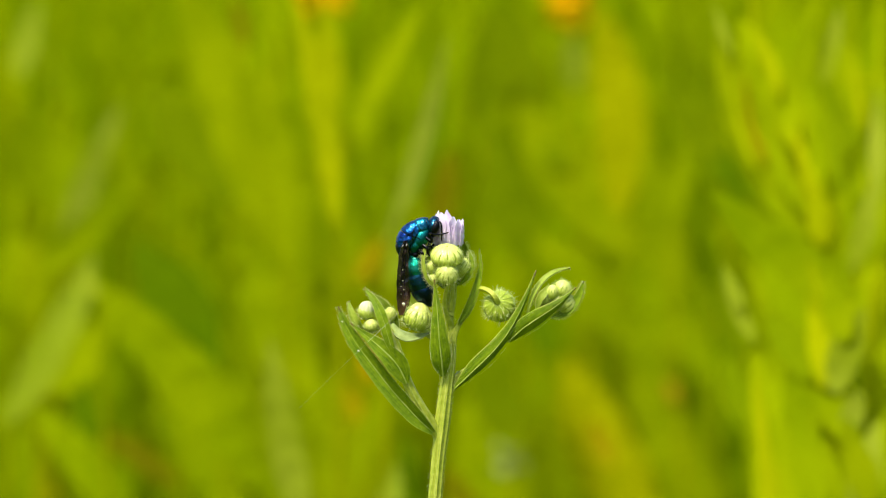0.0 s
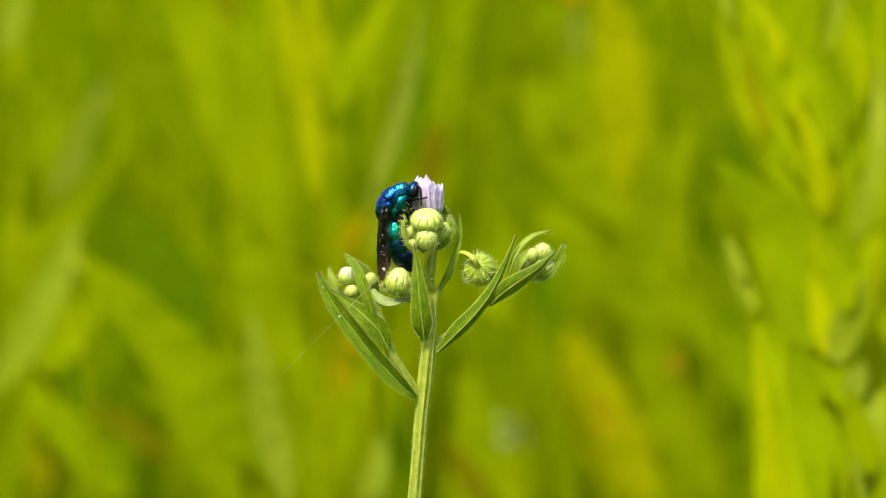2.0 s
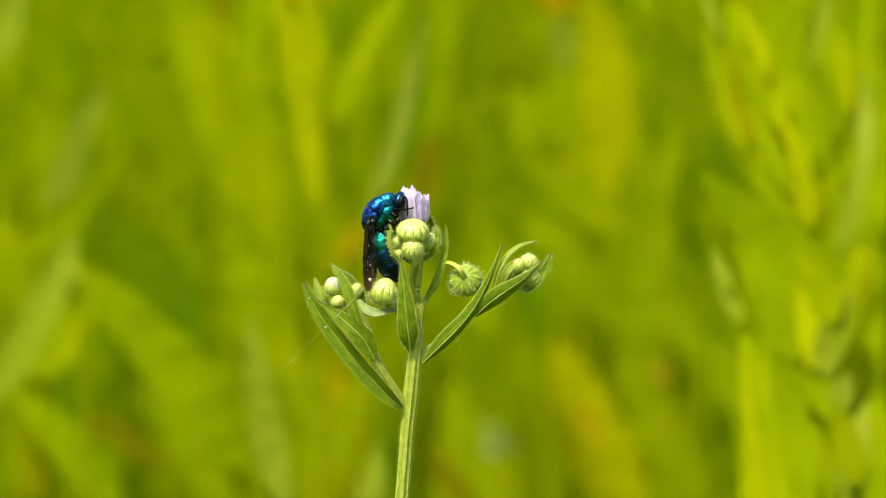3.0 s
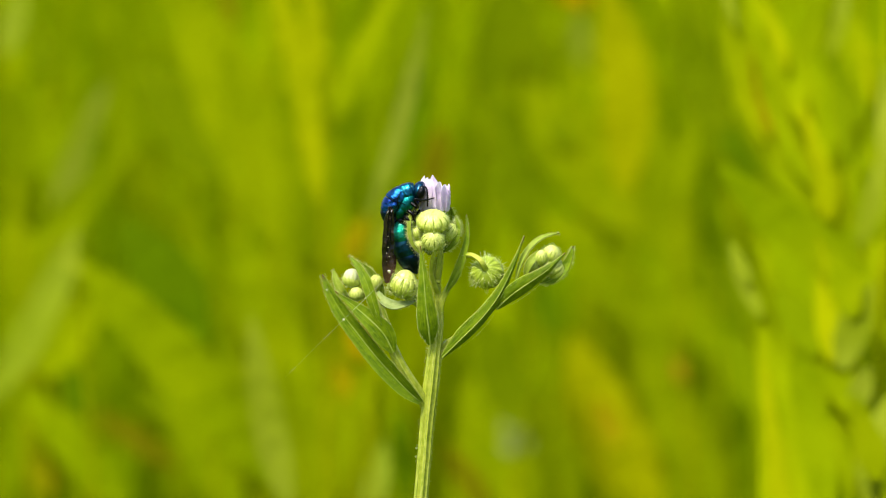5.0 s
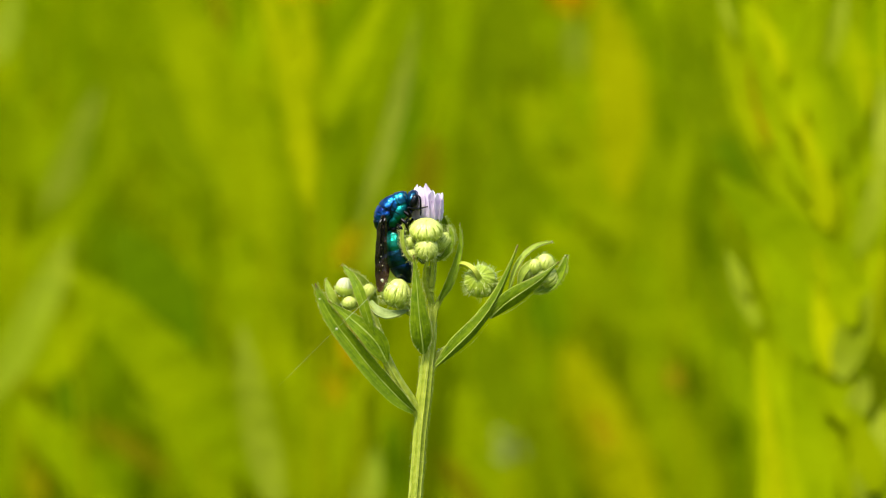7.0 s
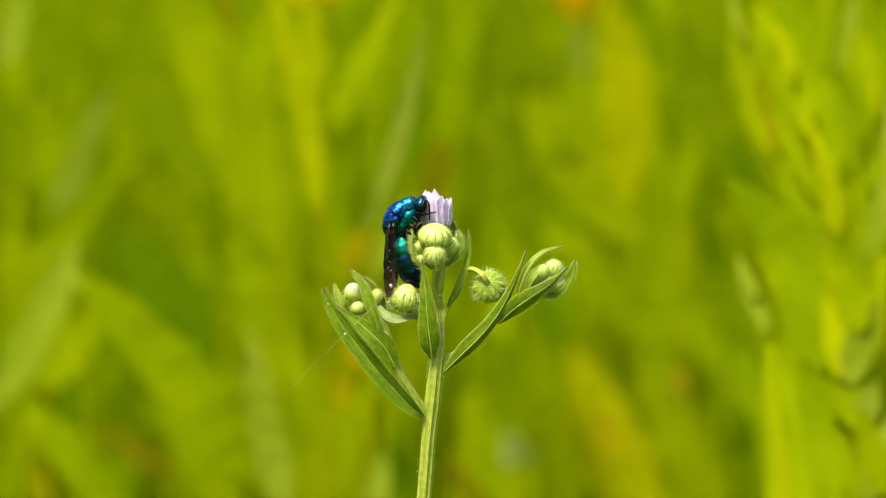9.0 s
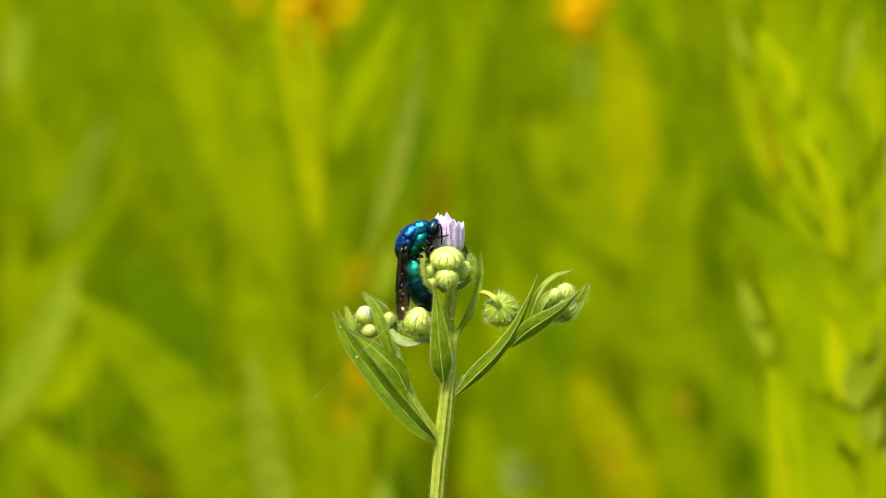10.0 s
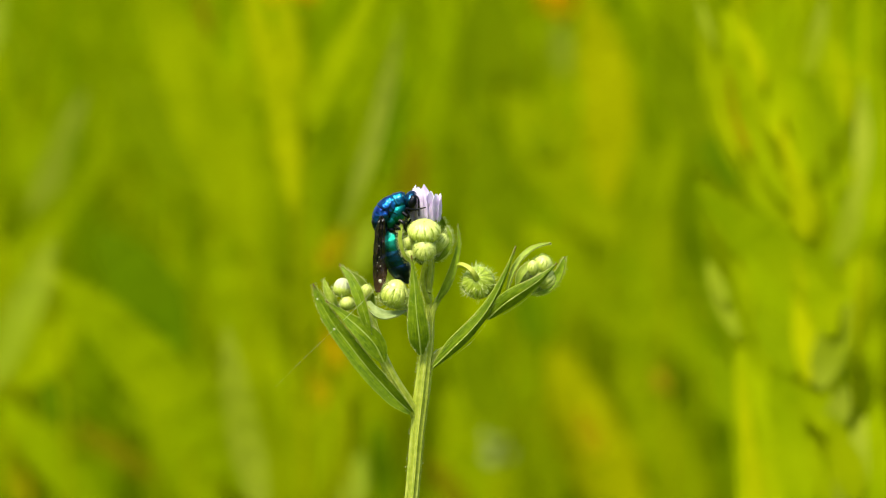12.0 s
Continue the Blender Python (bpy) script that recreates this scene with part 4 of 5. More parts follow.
def build_right():
    s = stalk("tall yellow-green leafy shoot with broad overlapping leaves", [(0.0648, 0.2396, 0.2516), (0.0651, 0.2646, 0.2726), (0.0645, 0.2781, 0.2846), (0.0662, 0.2896, 0.2952), (0.0643, 0.3002, 0.3053), (0.0619, 0.3098, 0.3147), (0.0579, 0.3223, 0.3272), (0.0566, 0.3329, 0.3381)])
    stalk_leaf(s, (0.0650, 0.2847, 0.2960), (0.0504, 0.3260, 0.3346), -0.0032, 0.0088, SHOOT)
    stalk_leaf(s, (0.0642, 0.2833, 0.2967), (0.0527, 0.3054, 0.3159), -0.0015, 0.0061, SHOOT)
    stalk_leaf(s, (0.0622, 0.2984, 0.3044), (0.0547, 0.3294, 0.3331), 0.0013, 0.0108, SHOOT_TIP)
    stalk_leaf(s, (0.0558, 0.2958, 0.3095), (0.0542, 0.3131, 0.3245), -0.0004, 0.0007, BLADE_RED)
    stalk_leaf(s, (0.0571, 0.2942, 0.3085), (0.0554, 0.3031, 0.3150), 0.0000, 0.0008, BLADE_RED)
    stalk_leaf(s, (0.0521, 0.3150, 0.3265), (0.0494, 0.3267, 0.3362), 0.0000, 0.0015, SHOOT_PALE)
    stalk_leaf(s, (0.0701, 0.2687, 0.2865), (0.0472, 0.2898, 0.3042), -0.0011, 0.0091, SHOOT)
    stalk_leaf(s, (0.0656, 0.2770, 0.2958), (0.0617, 0.2980, 0.3138), 0.0008, 0.0032, SHOOT_BRIGHT)
    stalk_leaf(s, (0.0655, 0.2791, 0.2953), (0.0649, 0.2914, 0.3049), 0.0004, 0.0044, SHOOT_BRIGHT)
    stalk_leaf(s, (0.0632, 0.2501, 0.2743), (0.0620, 0.2672, 0.2876), 0.0006, 0.0038, SHOOT_BRIGHT)
    stalk_leaf(s, (0.0632, 0.2596, 0.2808), (0.0544, 0.2756, 0.2933), -0.0004, 0.0053, SHOOT)
    stalk_leaf(s, (0.0672, 0.2948, 0.3022), (0.0761, 0.3069, 0.3118), -0.0006, 0.0046, SHOOT)
    stalk_leaf(s, (0.0660, 0.2707, 0.2892), (0.0741, 0.2812, 0.2969), 0.0000, 0.0047, SHOOT)
    stalk_leaf(s, (0.0626, 0.3127, 0.3175), (0.0683, 0.3341, 0.3371), 0.0004, 0.0048, SHOOT)
    stalk_leaf(s, (0.0612, 0.2530, 0.2749), (0.0558, 0.2683, 0.2865), 0.0000, 0.0059, BLADE_MID)
    stalk_leaf(s, (0.0606, 0.2398, 0.2636), (0.0581, 0.2578, 0.2772), 0.0000, 0.0059, SHOOT)
    stalk_leaf(s, (0.0668, 0.2425, 0.2632), (0.0638, 0.2615, 0.2777), 0.0000, 0.0080, SHOOT)
    stalk_leaf(s, (0.0699, 0.2861, 0.2799), (0.0665, 0.3038, 0.2940), 0.0000, 0.0068, SHOOT)
    # thin bright leaves for stem highlights, a thin deep green one for shade
    stalk_leaf(s, (0.0644, 0.2850, 0.3034), (0.0620, 0.2989, 0.3148), 0.0004, 0.0015, SHOOT_BRIGHT)
    stalk_leaf(s, (0.0647, 0.2614, 0.2815), (0.0628, 0.2776, 0.2943), 0.0004, 0.0015, SHOOT_BRIGHT)
    stalk_leaf(s, (0.0621, 0.2835, 0.3011), (0.0565, 0.3031, 0.3180), -0.0008, 0.0019, SHOOT)
    stalk_leaf(s, (0.0583, 0.2634, 0.2813), (0.0522, 0.2777, 0.2924), 0.0000, 0.0028, SHOOT)
    stalk_leaf(s, (0.0704, 0.2932, 0.3028), (0.0687, 0.3096, 0.3167), 0.0000, 0.0025, BLADE_MID)
    stalk_leaf(s, (0.0549, 0.2898, 0.3080), (0.0516, 0.3070, 0.3228), -0.0009, 0.0013, SHOOT_BRIGHT)
    stalk_leaf(s, (0.0599, 0.3041, 0.3200), (0.0568, 0.3176, 0.3314), 0.0006, 0.0019, SHOOT_BRIGHT)
    stalk_leaf(s, (0.0619, 0.2500, 0.2716), (0.0593, 0.2643, 0.2822), 0.0000, 0.0021, SHOOT)
    stalk_leaf(s, (0.0588, 0.2328, 0.2582), (0.0566, 0.2480, 0.2690), 0.0000, 0.0017, SHOOT)
    stalk_leaf(s, (0.0653, 0.2424, 0.2669), (0.0639, 0.2567, 0.2773), 0.0000, 0.0053, SHOOT)
    stalk_leaf(s, (0.0619, 0.2977, 0.3114), (0.0589, 0.3141, 0.3255), 0.0006, 0.0038, SHOOT_TIP)
    stalk_leaf(s, (0.0678, 0.2565, 0.2811), (0.0652, 0.2698, 0.2912), 0.0000, 0.0051, SHOOT)
    s = stalk("bright green leafy shoot with a long upright leaf", [(0.0573, 0.2264, 0.2500), (0.0547, 0.2510, 0.2705), (0.0524, 0.2634, 0.2813), (0.0512, 0.2681, 0.2856)])
    stalk_leaf(s, (0.0540, 0.2266, 0.2527), (0.0524, 0.2626, 0.2814), 0.0000, 0.0079, SHOOT_TIP, TALL_LANCE)
    stalk_leaf(s, (0.0532, 0.2251, 0.2530), (0.0521, 0.2563, 0.2774), 0.0000, 0.0038, SHOOT_BRIGHT, TALL_LANCE)
    stalk_leaf(s, (0.0523, 0.2585, 0.2809), (0.0480, 0.2737, 0.2927), -0.0004, 0.0026, SHOOT_PALE)
    stalk_leaf(s, (0.0506, 0.2621, 0.2862), (0.0485, 0.2705, 0.2919), 0.0000, 0.0019, SHOOT_PALE)
    stalk_leaf(s, (0.0633, 0.2236, 0.2550), (0.0570, 0.2471, 0.2729), 0.0004, 0.0062, SHOOT)
    stalk_leaf(s, (0.0602, 0.2179, 0.2541), (0.0575, 0.2394, 0.2701), 0.0004, 0.0056, SHOOT)
    s = stalk("pale grey-green leafy shoot", [(0.0657, 0.2283, 0.2515), (0.0671, 0.2453, 0.2656), (0.0674, 0.2558, 0.2746), (0.0707, 0.2728, 0.2899), (0.0751, 0.2890, 0.3051), (0.0777, 0.3060, 0.3219), (0.0796, 0.3222, 0.3384)])
    stalk_leaf(s, (0.0649, 0.2490, 0.2734), (0.0717, 0.2653, 0.2859), -0.0006, 0.0058, SHOOT_PALE)
    stalk_leaf(s, (0.0664, 0.2421, 0.2674), (0.0697, 0.2516, 0.2737), 0.0000, 0.0041, SHOOT_PALE)
    stalk_leaf(s, (0.0677, 0.2253, 0.2538), (0.0721, 0.2460, 0.2693), -0.0008, 0.0055, SHOOT_PALE)
    stalk_leaf(s, (0.0695, 0.2690, 0.2917), (0.0753, 0.2876, 0.3071), 0.0006, 0.0038, SHOOT_PALE)
    stalk_leaf(s, (0.0753, 0.2820, 0.3027), (0.0774, 0.3039, 0.3220), 0.0000, 0.0032, SHOOT_PALE)
    stalk_leaf(s, (0.0683, 0.3107, 0.3221), (0.0726, 0.3257, 0.3352), 0.0002, 0.0031, SHOOT_PALE)
    stalk_leaf(s, (0.0680, 0.2359, 0.2577), (0.0657, 0.2511, 0.2686), 0.0000, 0.0042, SHOOT)
    stalk_leaf(s, (0.0669, 0.2300, 0.2640), (0.0661, 0.2399, 0.2705), 0.0000, 0.0043, SHOOT)
    stalk_leaf(s, (0.0682, 0.2197, 0.2592), (0.0669, 0.2328, 0.2682), 0.0000, 0.0050, SHOOT)
    s = stalk("yellow-green stalk with narrow upright leaves", [(0.0787, 0.3108, 0.2365), (0.0812, 0.3493, 0.2689), (0.0833, 0.3814, 0.2986), (0.0834, 0.3974, 0.3143), (0.0830, 0.4177, 0.3350)])
    stalk_leaf(s, (0.0838, 0.3868, 0.3081), (0.0801, 0.4081, 0.3273), 0.0000, 0.0074, SHOOT_TIP)
    stalk_leaf(s, (0.0827, 0.3655, 0.2856), (0.0779, 0.3824, 0.2996), 0.0000, 0.0053, SHOOT)
    stalk_leaf(s, (0.0841, 0.3964, 0.3154), (0.0900, 0.4167, 0.3339), 0.0000, 0.0055, SHOOT)
    stalk_leaf(s, (0.0811, 0.3354, 0.2568), (0.0789, 0.3566, 0.2735), 0.0000, 0.0068, SHOOT)
    stalk_leaf(s, (0.0787, 0.3162, 0.2408), (0.0717, 0.3352, 0.2547), 0.0000, 0.0068, SHOOT)
    stalk_leaf(s, (0.0829, 0.3836, 0.3028), (0.0893, 0.3985, 0.3153), 0.0000, 0.0049, SHOOT)
    stalk_leaf(s, (0.0820, 0.3493, 0.2689), (0.0864, 0.3684, 0.2842), 0.0000, 0.0053, SHOOT)
    stalk_leaf(s, (0.0771, 0.3855, 0.2983), (0.0744, 0.4069, 0.3172), 0.0000, 0.0064, BLADE_FRESH)
    # bright slivers stand for stem highlights, deep green ones for shaded gaps
    stalk_leaf(s, (0.0826, 0.3796, 0.3097), (0.0815, 0.3975, 0.3254), 0.0000, 0.0019, SHOOT_BRIGHT)
    stalk_leaf(s, (0.0810, 0.3396, 0.2721), (0.0841, 0.3584, 0.2873), 0.0000, 0.0019, SHOOT_BRIGHT)
    stalk_leaf(s, (0.0809, 0.3679, 0.2962), (0.0793, 0.3806, 0.3063), 0.0000, 0.0032, BLADE_MID)
    stalk_leaf(s, (0.0794, 0.3162, 0.2500), (0.0780, 0.3308, 0.2605), 0.0000, 0.0032, BLADE_MID)
    # deep green blades stand for shaded gaps; fresh ones fill gaps that rendered dark
    g = tussock("shade-dark and fresh green backing blades behind the leafy shoots", 0.093, 0.550, SWAY_RIGHT)
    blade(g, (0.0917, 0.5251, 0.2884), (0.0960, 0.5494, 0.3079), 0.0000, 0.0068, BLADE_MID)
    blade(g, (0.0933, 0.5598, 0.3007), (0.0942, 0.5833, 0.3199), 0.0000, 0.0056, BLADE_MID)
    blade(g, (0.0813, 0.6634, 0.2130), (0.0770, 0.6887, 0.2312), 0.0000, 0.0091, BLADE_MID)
    blade(g, (0.0857, 0.5916, 0.2280), (0.0804, 0.6354, 0.2632), 0.0000, 0.0156, BLADE_FRESH)
    blade(g, (0.0943, 0.5638, 0.2233), (0.0900, 0.6124, 0.2624), 0.0000, 0.0153, BLADE_FRESH)
    blade(g, (0.1059, 0.5722, 0.2304), (0.1035, 0.6208, 0.2702), 0.0000, 0.0153, BLADE_FRESH)
    blade(g, (0.0841, 0.5374, 0.2015), (0.0796, 0.5845, 0.2372), 0.0000, 0.0153, BLADE_FRESH)
    blade(g, (0.0953, 0.5173, 0.2034), (0.0931, 0.5676, 0.2419), 0.0000, 0.0164, BLADE_FRESH)
    blade(g, (0.1043, 0.5173, 0.2034), (0.1024, 0.5648, 0.2395), 0.0000, 0.0150, BLADE_FRESH)
    blade(g, (0.1110, 0.6111, 0.2653), (0.1133, 0.6654, 0.3140), 0.0000, 0.0153, BLADE_FRESH)
    blade(g, (0.0947, 0.6342, 0.2662), (0.0931, 0.6895, 0.3161), 0.0000, 0.0156, BLADE_FRESH)


def build_left():
    g = tussock("broad yellow-green grass blade leaning over", -0.054, 0.660, SWAY_LEFT)
    blade(g, (-0.0367, 0.4895, 0.2180), (-0.0860, 0.5051, 0.2692), 0.0013, 0.0141, BLADE_FRESH)
    blade(g, (-0.0805, 0.4700, 0.2678), (-0.0844, 0.4753, 0.2732), 0.0000, 0.0027, SHOOT_PALE)
    blade(g, (-0.0795, 0.5875, 0.1992), (-0.1074, 0.5982, 0.2286), 0.0000, 0.0103, BLADE_FRESH)
    blade(g, (-0.0897, 0.9361, 0.1588), (-0.1181, 0.9442, 0.1765), 0.0000, 0.0074, BLADE_BROWN)
    blade(g, (-0.0552, 0.6856, 0.1810), (-0.0770, 0.6966, 0.2118), 0.0000, 0.0107, BLADE_FRESH)
    blade(g, (-0.1201, 0.7934, 0.2061), (-0.1041, 0.8025, 0.2286), 0.0000, 0.0149, SHOOT_TIP)
    blade(g, (-0.1355, 0.8976, 0.2152), (-0.1399, 0.9080, 0.2432), 0.0000, 0.0143, SHOOT_TIP)
    blade(g, (-0.1203, 0.9533, 0.2356), (-0.1363, 0.9671, 0.2798), 0.0000, 0.0167, BLADE_FRESH)
    blade(g, (-0.1330, 0.9336, 0.1479), (-0.1366, 0.9411, 0.1628), 0.0000, 0.0074, BLADE_RED)
    blade(g, (-0.1075, 0.5878, 0.2005), (-0.1077, 0.5969, 0.2231), 0.0000, 0.0047, SHOOT)
    g = tussock("pale grey-green broad grass blades", -0.119, 0.720, SWAY_LEFT)
    blade(g, (-0.1088, 0.5535, 0.2300), (-0.0889, 0.5665, 0.2699), 0.0013, 0.0096, BLADE_GREY)
    blade(g, (-0.1211, 0.8419, 0.2401), (-0.1047, 0.8572, 0.2910), -0.0017, 0.0079, BLADE_DULL)
    blade(g, (-0.1429, 0.9154, 0.2953), (-0.1377, 0.9250, 0.3204), 0.0000, 0.0075, BLADE_GREY)
    blade(g, (-0.1172, 0.7057, 0.2710), (-0.1203, 0.7158, 0.2982), -0.0012, 0.0128, SHOOT)
    blade(g, (-0.1205, 0.7514, 0.2467), (-0.0915, 0.7626, 0.2789), 0.0019, 0.0086, BLADE_FRESH)
    blade(g, (-0.1252, 0.9067, 0.2560), (-0.1349, 0.9143, 0.2718), 0.0000, 0.0126, BLADE)
    g = tussock("tall bright yellow-green grass blades fanning out", -0.031, 0.600, SWAY_LEFT)
    blade(g, (-0.0282, 0.4534, 0.2851), (-0.0389, 0.4685, 0.3349), 0.0017, 0.0062, SHOOT_BRIGHT)
    blade(g, (-0.0389, 0.6606, 0.2521), (-0.0768, 0.6822, 0.3313), 0.0015, 0.0206, SHOOT_TIP)
    blade(g, (-0.0446, 0.6219, 0.2615), (-0.0595, 0.6384, 0.3179), 0.0011, 0.0099, SHOOT_TIP)
    blade(g, (-0.0283, 0.4762, 0.2955), (-0.0097, 0.4885, 0.3332), -0.0010, 0.0058, SHOOT_TIP)
    blade(g, (-0.0261, 0.6200, 0.2531), (-0.0335, 0.6325, 0.2909), -0.0009, 0.0079, SHOOT)
    blade(g, (-0.0319, 0.6104, 0.3021), (-0.0367, 0.6206, 0.3299), 0.0000, 0.0056, SHOOT_BRIGHT)
    blade(g, (-0.0617, 0.7654, 0.3102), (-0.0669, 0.7730, 0.3261), 0.0000, 0.0041, BLADE_BROWN)
    # dark blades in place of the shade deep in the grass
    g = tussock("dark green blades, mostly in place of shaded gaps in the grass", -0.091, 0.950, SWAY_LEFT)
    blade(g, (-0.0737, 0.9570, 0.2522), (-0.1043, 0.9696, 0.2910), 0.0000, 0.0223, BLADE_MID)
    blade(g, (-0.0674, 0.7166, 0.2281), (-0.0914, 0.7274, 0.2584), 0.0000, 0.0186, BLADE_DARK_SHADE)
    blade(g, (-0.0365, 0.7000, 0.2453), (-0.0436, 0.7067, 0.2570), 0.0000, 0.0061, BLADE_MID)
    blade(g, (-0.0580, 0.5559, 0.2405), (-0.0627, 0.5634, 0.2560), 0.0000, 0.0045, BLADE_DARK_SHADE)
    blade(g, (-0.1093, 0.8401, 0.1865), (-0.1238, 0.8494, 0.2098), 0.0000, 0.0097, BLADE_DARK_SHADE)
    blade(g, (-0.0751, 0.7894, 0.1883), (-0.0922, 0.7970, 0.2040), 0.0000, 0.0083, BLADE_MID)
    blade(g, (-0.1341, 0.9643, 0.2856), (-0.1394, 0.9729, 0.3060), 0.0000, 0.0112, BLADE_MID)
    blade(g, (-0.0111, 0.6658, 0.2755), (-0.0046, 0.6770, 0.3076), 0.0000, 0.0050, BLADE_DARK_SHADE)
    blade(g, (-0.0103, 0.6075, 0.1975), (-0.0132, 0.6165, 0.2191), 0.0000, 0.0074, BLADE_DARK_SHADE)
    g = tussock("narrow pale grass blade bent at the tip", -0.015, 0.410, SWAY_LEFT)
    blade(g, (-0.0168, 0.4025, 0.2857), (-0.0049, 0.4160, 0.3287), 0.0013, 0.0036, BLADE_DULL)
    blade(g, (-0.0293, 0.7507, 0.2436), (-0.0214, 0.7575, 0.2559), 0.0000, 0.0096, BLADE_BROWN)
    blade(g, (-0.0065, 0.8345, 0.2528), (-0.0026, 0.8441, 0.2779), 0.0000, 0.0095, BLADE_BROWN)
    blade(g, (-0.0179, 0.6006, 0.2578), (-0.0131, 0.6077, 0.2713), 0.0000, 0.0056, BLADE_GREY)
    blade(g, (-0.0265, 0.5809, 0.2611), (-0.0197, 0.5873, 0.2716), 0.0000, 0.0041, BLADE_RED)
    g = tussock("pale and yellow-green grass blades on low culms", -0.032, 0.460, SWAY_LEFT)
    blade(g, (-0.0306, 0.3600, 0.2330), (-0.0388, 0.3724, 0.2702), -0.0009, 0.0065, SHOOT_PALE)
    blade(g, (-0.0412, 0.4909, 0.2241), (-0.0523, 0.5018, 0.2545), -0.0008, 0.0050, SHOOT)
    blade(g, (-0.0324, 0.5680, 0.2035), (-0.0416, 0.5798, 0.2378), 0.0000, 0.0055, SHOOT)
    blade(g, (-0.0321, 0.6263, 0.1903), (-0.0456, 0.6440, 0.2508), 0.0000, 0.0188, SHOOT_TIP)
    blade(g, (-0.0244, 0.6668, 0.1885), (-0.0336, 0.6794, 0.2261), 0.0000, 0.0105, SHOOT_TIP)
    blade(g, (-0.0339, 0.7132, 0.2128), (-0.0475, 0.7278, 0.2599), 0.0000, 0.0202, SHOOT)
    blade(g, (-0.0503, 0.7543, 0.2142), (-0.0604, 0.7668, 0.2518), 0.0000, 0.0144, BLADE_FRESH)
    blade(g, (-0.0291, 0.5474, 0.2026), (-0.0163, 0.5602, 0.2414), -0.0016, 0.0070, SHOOT)
    blade(g, (-0.0175, 0.4684, 0.2150), (-0.0142, 0.4761, 0.2312), 0.0000, 0.0052, BLADE_GREY)
    blade(g, (-0.0257, 0.5931, 0.2243), (-0.0276, 0.5994, 0.2341), 0.0000, 0.0033, LEAF_ORANGE)
    blade(g, (-0.0219, 0.5954, 0.2345), (-0.0248, 0.6017, 0.2444), 0.0000, 0.0033, LEAF_ORANGE)


def flower_cluster(parent, centre, r, mat, count, seed):
    rnd = random.Random(seed)
    bm = bmesh.new()
    for _ in range(count):
        p = Vector((rnd.gauss(0, 0.42), rnd.gauss(0, 0.42), rnd.gauss(0, 0.42))) * r
        ball(bm, Vector(centre) + p, (r * 0.22, r * 0.22, r * 0.16), rnd.uniform(0, 90), 8, 5)
    part("flower_head", bm, mat, parent)


def build_middle():
    g = tussock("tall yellowed grass blades", 0.061, 1.030, STILL)
    blade(g, (0.0538, 0.8441, 0.2572), (0.0472, 0.8586, 0.3222), 0.0038, 0.0168, BLADE_YELLOW)
    blade(g, (0.0653, 1.0025, 0.2313), (0.0257, 1.0148, 0.2831), -0.0019, 0.0231, SHOOT_TIP)
    blade(g, (0.0434, 0.9409, 0.2905), (0.0429, 0.9478, 0.3087), 0.0000, 0.0066, BLADE_DULL)
    blade(g, (0.0658, 0.8877, 0.1495), (0.0392, 0.9011, 0.2075), -0.0018, 0.0215, BLADE_YELLOW)
    blade(g, (0.0626, 0.7886, 0.1650), (0.0412, 0.8003, 0.2120), -0.0010, 0.0139, BLADE_YELLOW)
    blade(g, (0.0486, 0.7523, 0.1917), (0.0423, 0.7585, 0.2047), 0.0000, 0.0058, BLADE_RED)
    blade(g, (0.0499, 0.9017, 0.2365), (0.0121, 0.9076, 0.2478), 0.0000, 0.0072, BLADE_FRESH)
    g = tussock("arching yellow-green grass blades", 0.085, 0.900, STILL)
    blade(g, (0.0835, 0.8288, 0.1621), (0.0581, 0.8407, 0.2108), -0.0017, 0.0154, SHOOT_TIP)
    blade(g, (0.0834, 0.9142, 0.1877), (0.0325, 0.9269, 0.2416), 0.0000, 0.0164, BLADE_FRESH)
    blade(g, (0.0871, 0.8356, 0.2045), (0.0547, 0.8456, 0.2415), 0.0000, 0.0113, BLADE_FRESH)
    blade(g, (0.0300, 0.8874, 0.1477), (0.0031, 0.8985, 0.1915), -0.0018, 0.0151, BLADE_FRESH)
    blade(g, (0.0132, 0.8282, 0.1588), (-0.0005, 0.8358, 0.1802), 0.0000, 0.0079, BLADE_BROWN)
    blade(g, (0.0401, 0.8681, 0.1543), (0.0208, 0.8800, 0.2027), 0.0000, 0.0106, BLADE_FRESH)
    blade(g, (0.0652, 0.9982, 0.2045), (0.0460, 1.0046, 0.2195), 0.0000, 0.0089, BLADE_FRESH)
    # mostly shade between the blades, put in as dark ones; a few real leaves
    g = tussock("dark green blades, mostly in place of shaded gaps in the grass", 0.034, 1.000, STILL)
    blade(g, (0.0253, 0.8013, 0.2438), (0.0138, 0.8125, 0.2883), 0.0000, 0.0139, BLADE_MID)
    blade(g, (0.0238, 0.9524, 0.2357), (0.0191, 0.9591, 0.2521), 0.0000, 0.0093, BLADE_DARK_SHADE)
    blade(g, (0.0320, 0.7971, 0.2174), (0.0254, 0.8045, 0.2385), 0.0000, 0.0083, BLADE_DARK_SHADE)
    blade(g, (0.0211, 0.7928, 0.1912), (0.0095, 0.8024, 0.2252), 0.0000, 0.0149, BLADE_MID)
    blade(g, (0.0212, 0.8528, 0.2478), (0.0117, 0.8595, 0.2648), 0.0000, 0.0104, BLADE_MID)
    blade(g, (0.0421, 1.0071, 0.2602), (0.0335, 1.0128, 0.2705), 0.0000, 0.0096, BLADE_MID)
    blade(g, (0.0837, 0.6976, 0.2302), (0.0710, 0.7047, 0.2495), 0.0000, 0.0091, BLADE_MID)
